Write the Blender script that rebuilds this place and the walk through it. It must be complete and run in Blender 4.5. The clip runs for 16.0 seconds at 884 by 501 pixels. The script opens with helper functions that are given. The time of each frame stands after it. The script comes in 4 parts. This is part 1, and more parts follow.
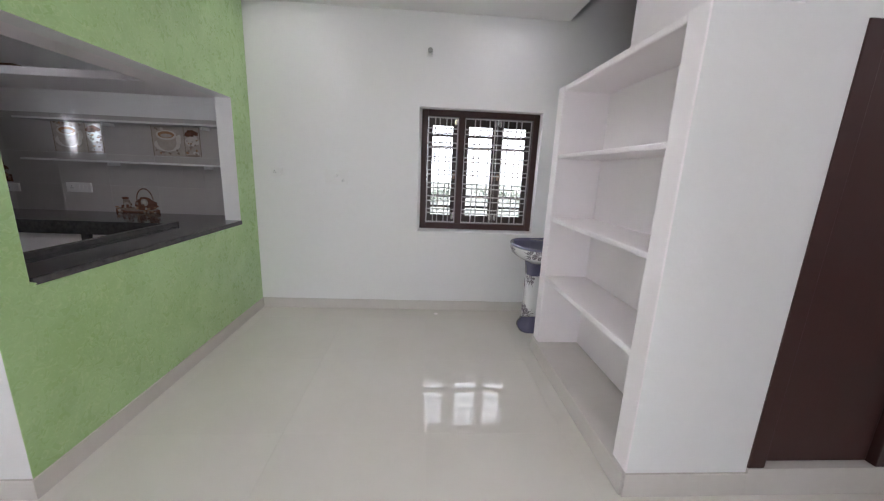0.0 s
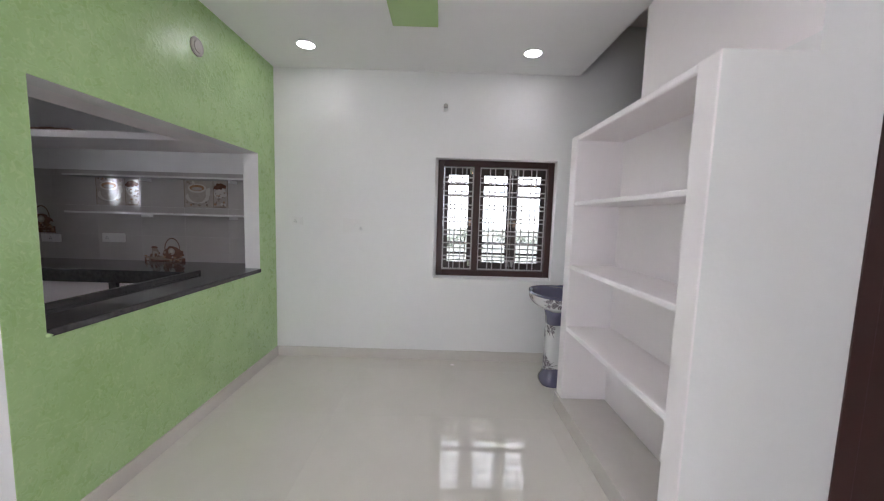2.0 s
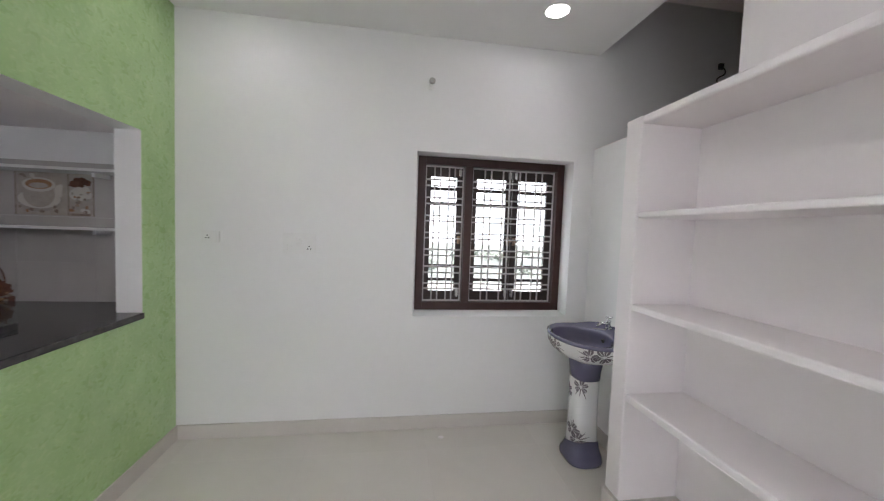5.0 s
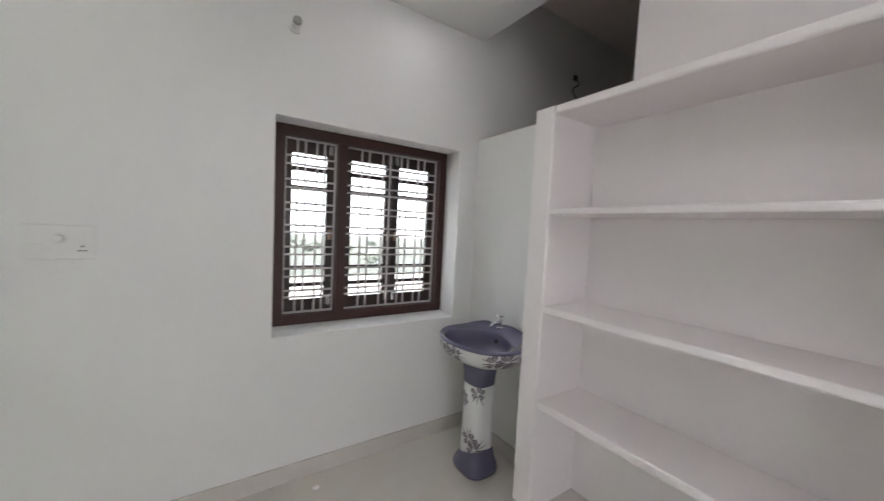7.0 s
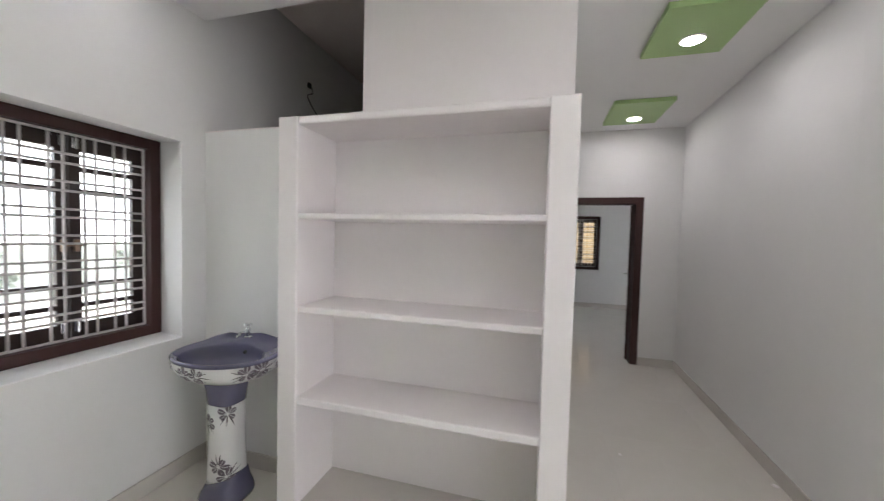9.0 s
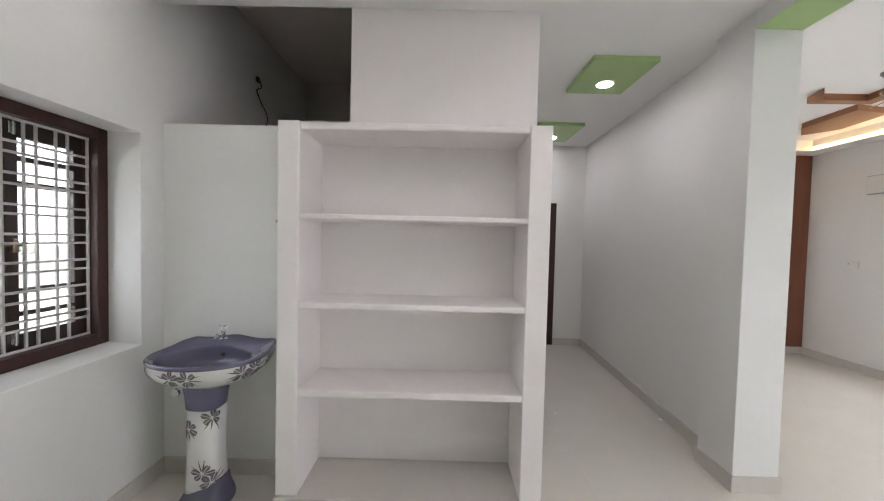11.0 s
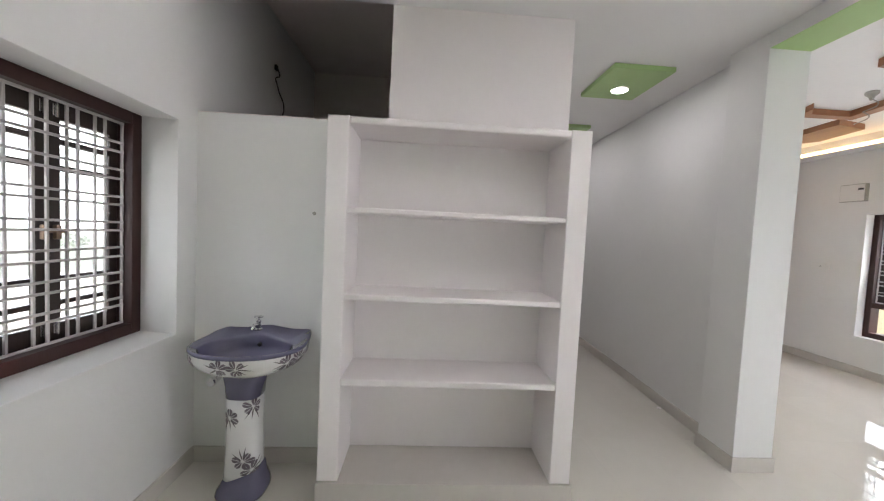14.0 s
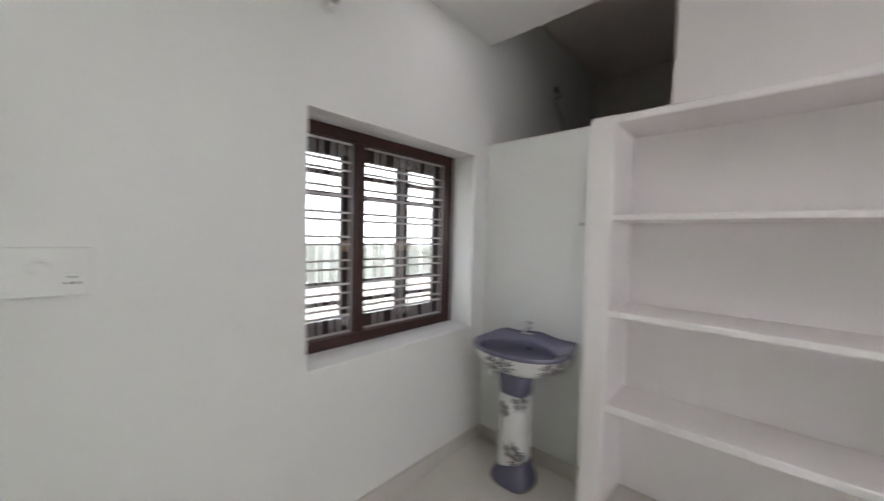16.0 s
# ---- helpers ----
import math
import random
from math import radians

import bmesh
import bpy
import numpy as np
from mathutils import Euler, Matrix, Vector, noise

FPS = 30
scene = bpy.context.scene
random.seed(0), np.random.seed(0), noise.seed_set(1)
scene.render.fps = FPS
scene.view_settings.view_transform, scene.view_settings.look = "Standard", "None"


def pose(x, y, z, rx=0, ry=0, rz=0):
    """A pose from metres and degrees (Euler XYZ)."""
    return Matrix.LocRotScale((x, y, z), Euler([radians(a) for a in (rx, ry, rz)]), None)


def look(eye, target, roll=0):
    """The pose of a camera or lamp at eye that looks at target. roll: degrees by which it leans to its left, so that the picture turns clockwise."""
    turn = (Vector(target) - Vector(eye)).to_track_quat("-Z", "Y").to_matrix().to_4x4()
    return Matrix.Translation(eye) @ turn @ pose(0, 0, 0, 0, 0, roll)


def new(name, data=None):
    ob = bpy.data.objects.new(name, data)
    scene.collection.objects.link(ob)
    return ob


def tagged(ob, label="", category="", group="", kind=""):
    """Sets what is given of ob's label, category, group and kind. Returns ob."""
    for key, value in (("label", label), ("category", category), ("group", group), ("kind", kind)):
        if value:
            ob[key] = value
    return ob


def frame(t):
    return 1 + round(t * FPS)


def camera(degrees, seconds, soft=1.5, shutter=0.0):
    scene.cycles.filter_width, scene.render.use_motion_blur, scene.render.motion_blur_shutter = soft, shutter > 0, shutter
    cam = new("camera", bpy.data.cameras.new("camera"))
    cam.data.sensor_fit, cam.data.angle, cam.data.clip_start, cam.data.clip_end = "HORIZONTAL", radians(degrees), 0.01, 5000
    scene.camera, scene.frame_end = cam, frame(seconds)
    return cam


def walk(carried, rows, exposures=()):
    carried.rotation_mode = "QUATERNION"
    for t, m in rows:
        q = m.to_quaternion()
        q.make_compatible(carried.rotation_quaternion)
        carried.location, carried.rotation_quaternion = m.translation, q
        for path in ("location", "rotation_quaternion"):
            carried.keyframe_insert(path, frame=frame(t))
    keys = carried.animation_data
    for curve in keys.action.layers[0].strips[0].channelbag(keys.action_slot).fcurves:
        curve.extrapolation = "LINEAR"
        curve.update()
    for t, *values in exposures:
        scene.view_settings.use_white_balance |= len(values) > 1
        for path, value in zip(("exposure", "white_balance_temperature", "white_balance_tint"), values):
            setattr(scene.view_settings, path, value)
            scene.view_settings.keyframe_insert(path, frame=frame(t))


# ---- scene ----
cam = camera(103.0, 16.0, soft=1.15, shutter=0.5)
PATH = [
    (0, (-0.078, 0.136, 1.465), (0.043, 2.084, 1.028), 2.4),
    (0.5, (-0.019, 0.129, 1.45), (0.05, 2.07, 0.975), 2.0),
    (1, (-0.036, 0.137, 1.435), (0.019, 2.102, 1.07), 2.7),
    (1.5, (-0.032, 0.156, 1.461), (-0.033, 2.139, 1.201), 2.5),
    (2, (-0.048, 0.182, 1.485), (-0.042, 2.173, 1.294), 1.7),
    (2.5, (-0.136, 0.213, 1.497), (-0.14, 2.206, 1.322), 2.8),
    (3, (-0.192, 0.29, 1.474), (-0.15, 2.284, 1.313), 3.1),
    (5.5, (-0.307, 1.369, 1.49), (0.067, 3.331, 1.391), 2.6),
    (6, (-0.296, 1.521, 1.481), (0.219, 3.449, 1.342), 3.4),
    (6.5, (-0.351, 1.617, 1.481), (0.465, 3.435, 1.316), 2.6),
    (7, (-0.418, 1.652, 1.501), (0.688, 3.314, 1.379), 2.8),
    (7.5, (-0.407, 1.647, 1.512), (1.037, 3.029, 1.454), 3.7),
    (8, (-0.407, 1.639, 1.505), (1.336, 2.619, 1.525), 3.9),
    (8.5, (-0.479, 1.611, 1.518), (1.365, 2.383, 1.564), 3.3),
    (9, (-0.579, 1.602, 1.522), (1.347, 2.136, 1.444), 1.4),
    (9.5, (-0.664, 1.696, 1.502), (1.309, 2.015, 1.43), 1.5),
    (12, (-0.995, 2.171, 1.507), (1.003, 2.142, 1.421), 1.3),
    (12.5, (-1.0, 2.258, 1.499), (0.997, 2.237, 1.394), 1.4),
    (13, (-0.982, 2.315, 1.5), (1.013, 2.2, 1.426), 1.9),
    (13.5, (-0.971, 2.333, 1.507), (1.024, 2.206, 1.44), 2.5),
    (14, (-0.975, 2.348, 1.506), (1.019, 2.241, 1.409), 2.8),
    (14.5, (-0.932, 2.345, 1.495), (1.064, 2.299, 1.369), 2.9),
    (15, (-0.876, 2.291, 1.513), (1.109, 2.452, 1.331), 1.6),
    (15.5, (-0.867, 2.266, 1.494), (1.033, 2.884, 1.406), 3.2),
    (16, (-0.888, 2.217, 1.502), (0.587, 3.565, 1.417), 1.4),
]

EXPOSURE = [(0.0, 1.70, 6130, 16), (3.0, 1.70, 6130, 16), (5.5, 1.65, 6230, 15), (7.0, 1.50, 6290, 14), (7.5, 1.50, 6330, 13), (8.0, 1.65, 6330, 13), (9.0, 1.77, 6330, 13),
            (9.7, 1.79, 6340, 13), (12.0, 1.69, 6340, 13), (14.5, 1.72, 6340, 13), (15.0, 1.74, 6330, 13), (15.5, 1.65, 6330, 13), (16.0, 1.52, 6310, 13)]
walk(cam, [(t, look(eye, target, roll)) for t, eye, target, roll in PATH], EXPOSURE)

# ---- light ----
world = bpy.data.worlds.new("sky")
scene.world = world
world.use_nodes = True
wn = world.node_tree
sky = wn.nodes.new("ShaderNodeTexSky")
sky.sky_type, sky.sun_disc = "NISHITA", False
sky.sun_elevation, sky.sun_rotation = radians(74), radians(200)
sky.air_density, sky.dust_density, sky.ozone_density = 1.0, 4.0, 1.0
wn.nodes["Background"].inputs["Strength"].default_value = 0.15
wn.links.new(sky.outputs["Color"], wn.nodes["Background"].inputs["Color"])

sun = new("sun", bpy.data.lights.new("sun", "SUN"))
sun.data.energy, sun.data.angle, sun.data.color = 3.0, radians(10), (1.0, 0.96, 0.9)
sun.matrix_world = look((-6, -16, 60), (0, 0, 0))


def window_lamp(name, place, aim, width, height, watts):
    """An area lamp behind a window's opening, in place of daylight."""
    lamp = new(name, bpy.data.lights.new(name, "AREA"))
    lamp.data.shape, lamp.data.size, lamp.data.size_y = "RECTANGLE", width, height
    lamp.data.energy, lamp.data.color = watts, (0.955, 0.978, 1.0)
    lamp.matrix_world = look(place, aim)
    return lamp


window_lamp("hall_fill_lamp", (2.18, -3.42, 1.44), (2.18, 0, 1.4), 1.6, 1.05, 14)
# Next two: fill lamps behind unseen hall windows, added to brighten shelf and hall.
window_lamp("hall_fill_lamp", (-1.215, -3.42, 1.30), (-1.215, 0, 1.30), 1.7, 1.45, 18)
window_lamp("hall_fill_lamp", (-2.52, -1.72, 1.30), (0, -1.72, 1.30), 1.7, 1.45, 12)
window_lamp("kitchen_daylight", (-4.80, 2.06, 1.74), (0, 2.06, 2.2), 0.75, 0.58, 15)
# Fill lamp behind an added, unseen south window of the bedroom.
window_lamp("bedroom_fill_lamp", (6.1, -3.42, 1.46), (6.1, 0, 1.4), 1.1, 1.1, 20)

# ---- materials ----


def material(name, base, rough=0.5, metal=0.0, tint=None, scale=4.0, amount=0.5, bump=0.0, bump_scale=60.0,
             fine=None, coat=0.0, stretch=(1, 1, 1), per_object=0.0):
    """A surface with colour that wanders at two scales, and fine relief."""
    m = bpy.data.materials.new(name)
    m.use_nodes = True
    n, l = m.node_tree.nodes, m.node_tree.links
    b = n["Principled BSDF"]
    b.inputs["Roughness"].default_value, b.inputs["Metallic"].default_value = rough, metal
    b.inputs["Coat Weight"].default_value = coat
    b.inputs["Coat Roughness"].default_value = 0.05
    b.inputs["Base Color"].default_value = (*base, 1)
    co = n.new("ShaderNodeTexCoord")
    mp = n.new("ShaderNodeMapping")
    mp.inputs["Scale"].default_value = stretch
    l.new(co.outputs["Object"], mp.inputs["Vector"])
    if tint:
        big = n.new("ShaderNodeTexNoise")
        big.inputs["Scale"].default_value, big.inputs["Detail"].default_value = scale, 6
        l.new(mp.outputs[0], big.inputs["Vector"])
        small = n.new("ShaderNodeTexNoise")
        small.inputs["Scale"].default_value, small.inputs["Detail"].default_value = fine or scale * 14, 4
        l.new(mp.outputs[0], small.inputs["Vector"])
        add = n.new("ShaderNodeMath")
        add.operation = "MULTIPLY_ADD"
        add.inputs[1].default_value = 0.4
        l.new(small.outputs["Fac"], add.inputs[0])
        l.new(big.outputs["Fac"], add.inputs[2])
        ramp = n.new("ShaderNodeMapRange")
        ramp.inputs["From Min"].default_value, ramp.inputs["From Max"].default_value = 0.45, 0.95
        ramp.inputs["To Max"].default_value = amount
        l.new(add.outputs[0], ramp.inputs["Value"])
        mix = n.new("ShaderNodeMix")
        mix.data_type = "RGBA"
        mix.inputs["A"].default_value, mix.inputs["B"].default_value = (*base, 1), (*tint, 1)
        l.new(ramp.outputs[0], mix.inputs["Factor"])
        out = mix.outputs["Result"]
        if per_object:
            info = n.new("ShaderNodeObjectInfo")
            hsv = n.new("ShaderNodeHueSaturation")
            vr = n.new("ShaderNodeMapRange")
            vr.inputs["To Min"].default_value, vr.inputs["To Max"].default_value = 1 - per_object, 1 + per_object
            l.new(info.outputs["Random"], vr.inputs["Value"])
            l.new(vr.outputs[0], hsv.inputs["Value"])
            l.new(out, hsv.inputs["Color"])
            out = hsv.outputs["Color"]
        l.new(out, b.inputs["Base Color"])
    if bump:
        bn = n.new("ShaderNodeTexNoise")
        bn.inputs["Scale"].default_value, bn.inputs["Detail"].default_value = bump_scale, 5
        l.new(mp.outputs[0], bn.inputs["Vector"])
        bp = n.new("ShaderNodeBump")
        bp.inputs["Strength"].default_value, bp.inputs["Distance"].default_value = bump, 0.01
        l.new(bn.outputs["Fac"], bp.inputs["Height"])
        l.new(bp.outputs[0], b.inputs["Normal"])
    return m


def glowing(name, colour, strength):
    m = bpy.data.materials.new(name)
    m.use_nodes = True
    b = m.node_tree.nodes["Principled BSDF"]
    b.inputs["Base Color"].default_value = (0.9, 0.9, 0.88, 1)
    b.inputs["Emission Color"].default_value = (*colour, 1)
    b.inputs["Emission Strength"].default_value = strength
    return m


def green_paint():
    """Pearly texture paint: soft cloudy greens under fine leafy trowel strokes, with glints in the colour."""
    m = bpy.data.materials.new("green_texture_paint")
    m.use_nodes = True
    n, l = m.node_tree.nodes, m.node_tree.links
    b = n["Principled BSDF"]
    co = n.new("ShaderNodeTexCoord")

    def noise(scale, detail, distortion):
        t = n.new("ShaderNodeTexNoise")
        t.inputs["Scale"].default_value, t.inputs["Detail"].default_value, t.inputs["Distortion"].default_value = scale, detail, distortion
        l.new(co.outputs["Object"], t.inputs["Vector"])
        return t.outputs["Fac"]

    def span(value, low, high, to_low, to_high):
        r = n.new("ShaderNodeMapRange")
        r.interpolation_type = "SMOOTHSTEP"
        r.inputs["From Min"].default_value, r.inputs["From Max"].default_value = low, high
        r.inputs["To Min"].default_value, r.inputs["To Max"].default_value = to_low, to_high
        l.new(value, r.inputs["Value"])
        return r.outputs[0]

    cloud = noise(3.5, 4, 0.6)
    stroke = noise(18, 1.6, 1.7)
    add = n.new("ShaderNodeMath")
    add.operation = "MULTIPLY_ADD"
    add.inputs[1].default_value = 0.35
    l.new(span(stroke, 0.42, 0.66, 0, 1), add.inputs[0])
    l.new(span(cloud, 0.3, 0.7, 0, 0.65), add.inputs[2])
    mix = n.new("ShaderNodeMix")
    mix.data_type = "RGBA"
    mix.inputs["A"].default_value, mix.inputs["B"].default_value = (*GREEN, 1), (*GREEN_PALE, 1)
    l.new(add.outputs[0], mix.inputs["Factor"])
    # Pale gold flecks: grazing glints of the pearly paint, mixed into its colour.
    fleck = n.new("ShaderNodeMix")
    fleck.data_type = "RGBA"
    fleck.inputs["B"].default_value = (*GREEN_GLINT, 1)
    l.new(mix.outputs["Result"], fleck.inputs["A"])
    l.new(span(noise(21, 1.2, 2.4), 0.57, 0.68, 0, 0.38), fleck.inputs["Factor"])
    l.new(fleck.outputs["Result"], b.inputs["Base Color"])
    l.new(span(stroke, 0.4, 0.66, 0.38, 0.26), b.inputs["Roughness"])
    b.inputs["Coat Weight"].default_value, b.inputs["Coat Roughness"].default_value = 0.5, 0.3
    bp = n.new("ShaderNodeBump")
    bp.inputs["Strength"].default_value, bp.inputs["Distance"].default_value = 0.15, 0.008
    l.new(span(stroke, 0.36, 0.7, 0, 1), bp.inputs["Height"])
    l.new(bp.outputs[0], b.inputs["Normal"])
    return m


def pane_glass():
    m = bpy.data.materials.new("window_glass")
    m.use_nodes = True
    b = m.node_tree.nodes["Principled BSDF"]
    b.inputs["Base Color"].default_value = (0.97, 0.985, 0.98, 1)
    b.inputs["Roughness"].default_value = 0.02
    b.inputs["Transmission Weight"].default_value = 1.0
    b.inputs["IOR"].default_value = 1.05
    return m


GREEN, GREEN_PALE, GREEN_GLINT = (0.34, 0.52, 0.205), (0.43, 0.62, 0.29), (0.52, 0.66, 0.33)
WHITE = material("white_wall_paint", (0.80, 0.79, 0.775), 0.55, tint=(0.74, 0.735, 0.725), scale=1.3, amount=0.55, bump=0.10, bump_scale=45)
CEIL = material("white_ceiling_paint", (0.86, 0.85, 0.84), 0.6, tint=(0.82, 0.81, 0.80), scale=1.1, amount=0.5, bump=0.06, bump_scale=50)
CEMENT = material("bare_cement_plaster", (0.82, 0.75, 0.73), 0.85, tint=(0.75, 0.68, 0.66), scale=2.5, amount=0.7, bump=0.3, bump_scale=40)
PLASTER = material("white_shelf_plaster", (0.86, 0.81, 0.808), 0.5, tint=(0.81, 0.76, 0.758), scale=2.2, amount=0.6, bump=0.03, bump_scale=28)
GREENWALL = green_paint()
GREENFLAT = material("green_ceiling_paint", (0.40, 0.57, 0.24), 0.45, tint=(0.44, 0.61, 0.28), scale=6, amount=0.5, bump=0.05)
TILE = material("ivory_vitrified_tile", (0.72, 0.685, 0.625), 0.012, tint=(0.65, 0.615, 0.555), scale=1.6, amount=0.6, fine=9, per_object=0.012)
GROUT = material("tile_grout", (0.68, 0.645, 0.59), 0.35, tint=(0.62, 0.585, 0.53), scale=8, amount=0.6)
SKIRT = material("ivory_skirting_tile", (0.64, 0.60, 0.56), 0.12, tint=(0.57, 0.53, 0.485), scale=3, amount=0.6, fine=20)
WOOD = material("brown_enamel_wood", (0.044, 0.0125, 0.0105), 0.46, tint=(0.036, 0.014, 0.012), scale=3, amount=0.5, bump=0.04, bump_scale=18, stretch=(6, 6, 0.7))
LEAFWOOD = material("brown_enamel_shutter", (0.035, 0.019, 0.016), 0.3, tint=(0.022, 0.012, 0.010), scale=4, amount=0.8, bump=0.1, bump_scale=18, stretch=(6, 6, 0.7))
BAR = material("white_painted_steel", (0.56, 0.53, 0.525), 0.35, tint=(0.42, 0.38, 0.37), scale=9, amount=0.5)
STEEL = material("chrome", (0.75, 0.75, 0.76), 0.12, 1.0)
BRASS = material("aged_brass", (0.36, 0.25, 0.18), 0.4, 1.0, tint=(0.22, 0.16, 0.12), scale=30, amount=0.7)
GRANITE = material("black_granite", (0.028, 0.026, 0.027), 0.09, tint=(0.09, 0.085, 0.085), scale=35, amount=0.7, fine=220)
GLAZE = material("slate_violet_glaze", (0.105, 0.10, 0.165), 0.07, tint=(0.14, 0.13, 0.20), scale=10, amount=0.5, coat=0.5)
CHINA = material("white_sanitary_glaze", (0.80, 0.79, 0.78), 0.08, tint=(0.76, 0.74, 0.73), scale=5, amount=0.4, coat=0.5)
PETAL = material("dark_violet_decal", (0.12, 0.10, 0.115), 0.15, tint=(0.26, 0.22, 0.25), scale=40, amount=0.8, fine=160)
TWIG = material("dark_brown_decal", (0.06, 0.045, 0.05), 0.2)
PLASTIC = material("white_switch_plastic", (0.78, 0.77, 0.75), 0.3, tint=(0.72, 0.71, 0.69), scale=20, amount=0.4)
DARK = material("dark_hole", (0.012, 0.011, 0.011), 0.8)
RIMGREY = material("matt_grey_plastic", (0.36, 0.35, 0.32), 0.4)
CAP = material("stone_grey_plastic", (0.42, 0.40, 0.35), 0.5)
KTILE = material("cream_glazed_wall_tile", (0.47, 0.44, 0.42), 0.022, tint=(0.42, 0.39, 0.37), scale=2, amount=0.6, fine=12, per_object=0.03)
MARBLE = material("white_marble_slab", (0.78, 0.77, 0.75), 0.2, tint=(0.65, 0.64, 0.63), scale=7, amount=0.5)
TEAK = material("teak_veneer", (0.36, 0.165, 0.075), 0.35, tint=(0.25, 0.105, 0.045), scale=2.5, amount=0.8, stretch=(1, 8, 8), fine=30)
REDWOOD = material("red_brown_veneer", (0.21, 0.075, 0.04), 0.3, tint=(0.14, 0.045, 0.025), scale=2.5, amount=0.8, stretch=(8, 8, 0.7), fine=30)
GLASS = pane_glass()
LED = glowing("led_diffuser", (1.0, 0.955, 0.96), 12.0)
LED_PANEL = glowing("bright_led_diffuser", (1.0, 0.955, 0.96), 36.0)
COVE = glowing("warm_cove_strip", (1.0, 0.62, 0.25), 3.5)
SPOTLED = glowing("green_white_led", (0.75, 1.0, 0.85), 14.0)
GRASS = material("dry_grass", (0.085, 0.097, 0.078), 0.9, tint=(0.12, 0.127, 0.108), scale=0.4, amount=0.9, fine=6)
PRINT_BEIGE = material("beige_tile_print", (0.47, 0.42, 0.37), 0.04, tint=(0.33, 0.29, 0.26), scale=25, amount=0.7)
PRINT_CREAM = material("cream_tile_print", (0.60, 0.57, 0.52), 0.04, tint=(0.50, 0.465, 0.42), scale=25, amount=0.6)
PRINT_BROWN = material("brown_tile_print", (0.10, 0.05, 0.035), 0.1, tint=(0.24, 0.12, 0.08), scale=35, amount=0.8)
PRINT_TEA = material("tea_brown_tile_print", (0.30, 0.17, 0.10), 0.05, tint=(0.40, 0.26, 0.17), scale=40, amount=0.8)
PRINT_DIM = material("faded_brown_tile_print", (0.20, 0.15, 0.12), 0.1, tint=(0.34, 0.28, 0.24), scale=45, amount=0.9)
PRINT_GREY = material("grey_tile_print", (0.33, 0.305, 0.285), 0.04, tint=(0.42, 0.38, 0.33), scale=30, amount=0.8)
BOXRED = material("faded_red_card", (0.22, 0.10, 0.07), 0.7, tint=(0.3, 0.2, 0.15), scale=20, amount=0.8)
LEAF = material("hazy_green_leaf", (0.105, 0.125, 0.095), 0.7, tint=(0.13, 0.145, 0.115), scale=1.5, amount=0.8)
YARD = material("pale_dry_earth", (0.42, 0.40, 0.37), 0.9, tint=(0.34, 0.32, 0.28), scale=0.7, amount=0.8, fine=7)
OCHRE = material("ochre_house_paint", (0.42, 0.30, 0.16), 0.7, tint=(0.35, 0.245, 0.13), scale=2, amount=0.6)
YELLOW = material("yellow_house_paint", (0.60, 0.51, 0.34), 0.7, tint=(0.52, 0.43, 0.27), scale=2, amount=0.6)
BLACKWIRE = material("black_cable", (0.02, 0.018, 0.018), 0.5)

# ---- tools for shapes ----


def mesh_of(name, bm, mats, smooth=False):
    me = bpy.data.meshes.new(name)
    bm.normal_update()
    bm.to_mesh(me)
    bm.free()
    for m in mats if isinstance(mats, (list, tuple)) else [mats]:
        me.materials.append(m)
    if smooth:
        for p in me.polygons:
            p.use_smooth = True
    return me


def part(name, bm, mat, parent=None, label="", smooth=False):
    ob = new(name, mesh_of(name, bm, mat, smooth))
    if parent:
        ob.parent = parent
    if label:
        ob["label"] = label
    return ob


def holder(name, x=0, y=0, z=0):
    e = new(name)
    e.location = (x, y, z)
    return e


def under(parent, ob):
    """Parents ob, whose mesh is in world places, and keeps it there."""
    ob.parent = parent
    ob.location = ob.location - parent.location
    return ob


def box(lo, hi, bevel=0.0, bm=None, seg=2):
    bm = bm or bmesh.new()
    r = bmesh.ops.create_cube(bm, size=1)["verts"]
    for v in r:
        v.co = [lo[i] + (v.co[i] + 0.5) * (hi[i] - lo[i]) for i in range(3)]
    if bevel:
        es = list({e for v in r for e in v.link_edges})
        bmesh.ops.bevel(bm, geom=es, offset=bevel, segments=seg, affect="EDGES", profile=0.5)
    return bm


def rod(a, b, r, n=8, bm=None, r2=None):
    bm = bm or bmesh.new()
    a, b = Vector(a), Vector(b)
    m = Matrix.Translation((a + b) / 2) @ (b - a).to_track_quat("Z", "Y").to_matrix().to_4x4()
    bmesh.ops.create_cone(bm, cap_ends=True, segments=n, radius1=r, radius2=r if r2 is None else r2, depth=(b - a).length, matrix=m)
    return bm


def lathe(profile, n=32, bm=None, squash=1.0, at=(0, 0, 0)):
    """A turned shape from (radius, height) pairs, closed at both ends."""
    bm = bm or bmesh.new()
    rings = []
    for r, z in profile:
        rings.append([bm.verts.new((at[0] + r * math.cos(2 * math.pi * i / n), at[1] + squash * r * math.sin(2 * math.pi * i / n), at[2] + z)) for i in range(n)])
    for p, q in zip(rings, rings[1:]):
        for i in range(n):
            bm.faces.new((p[i], p[(i + 1) % n], q[(i + 1) % n], q[i]))
    bm.faces.new(rings[0][::-1])
    bm.faces.new(rings[-1])
    return bm


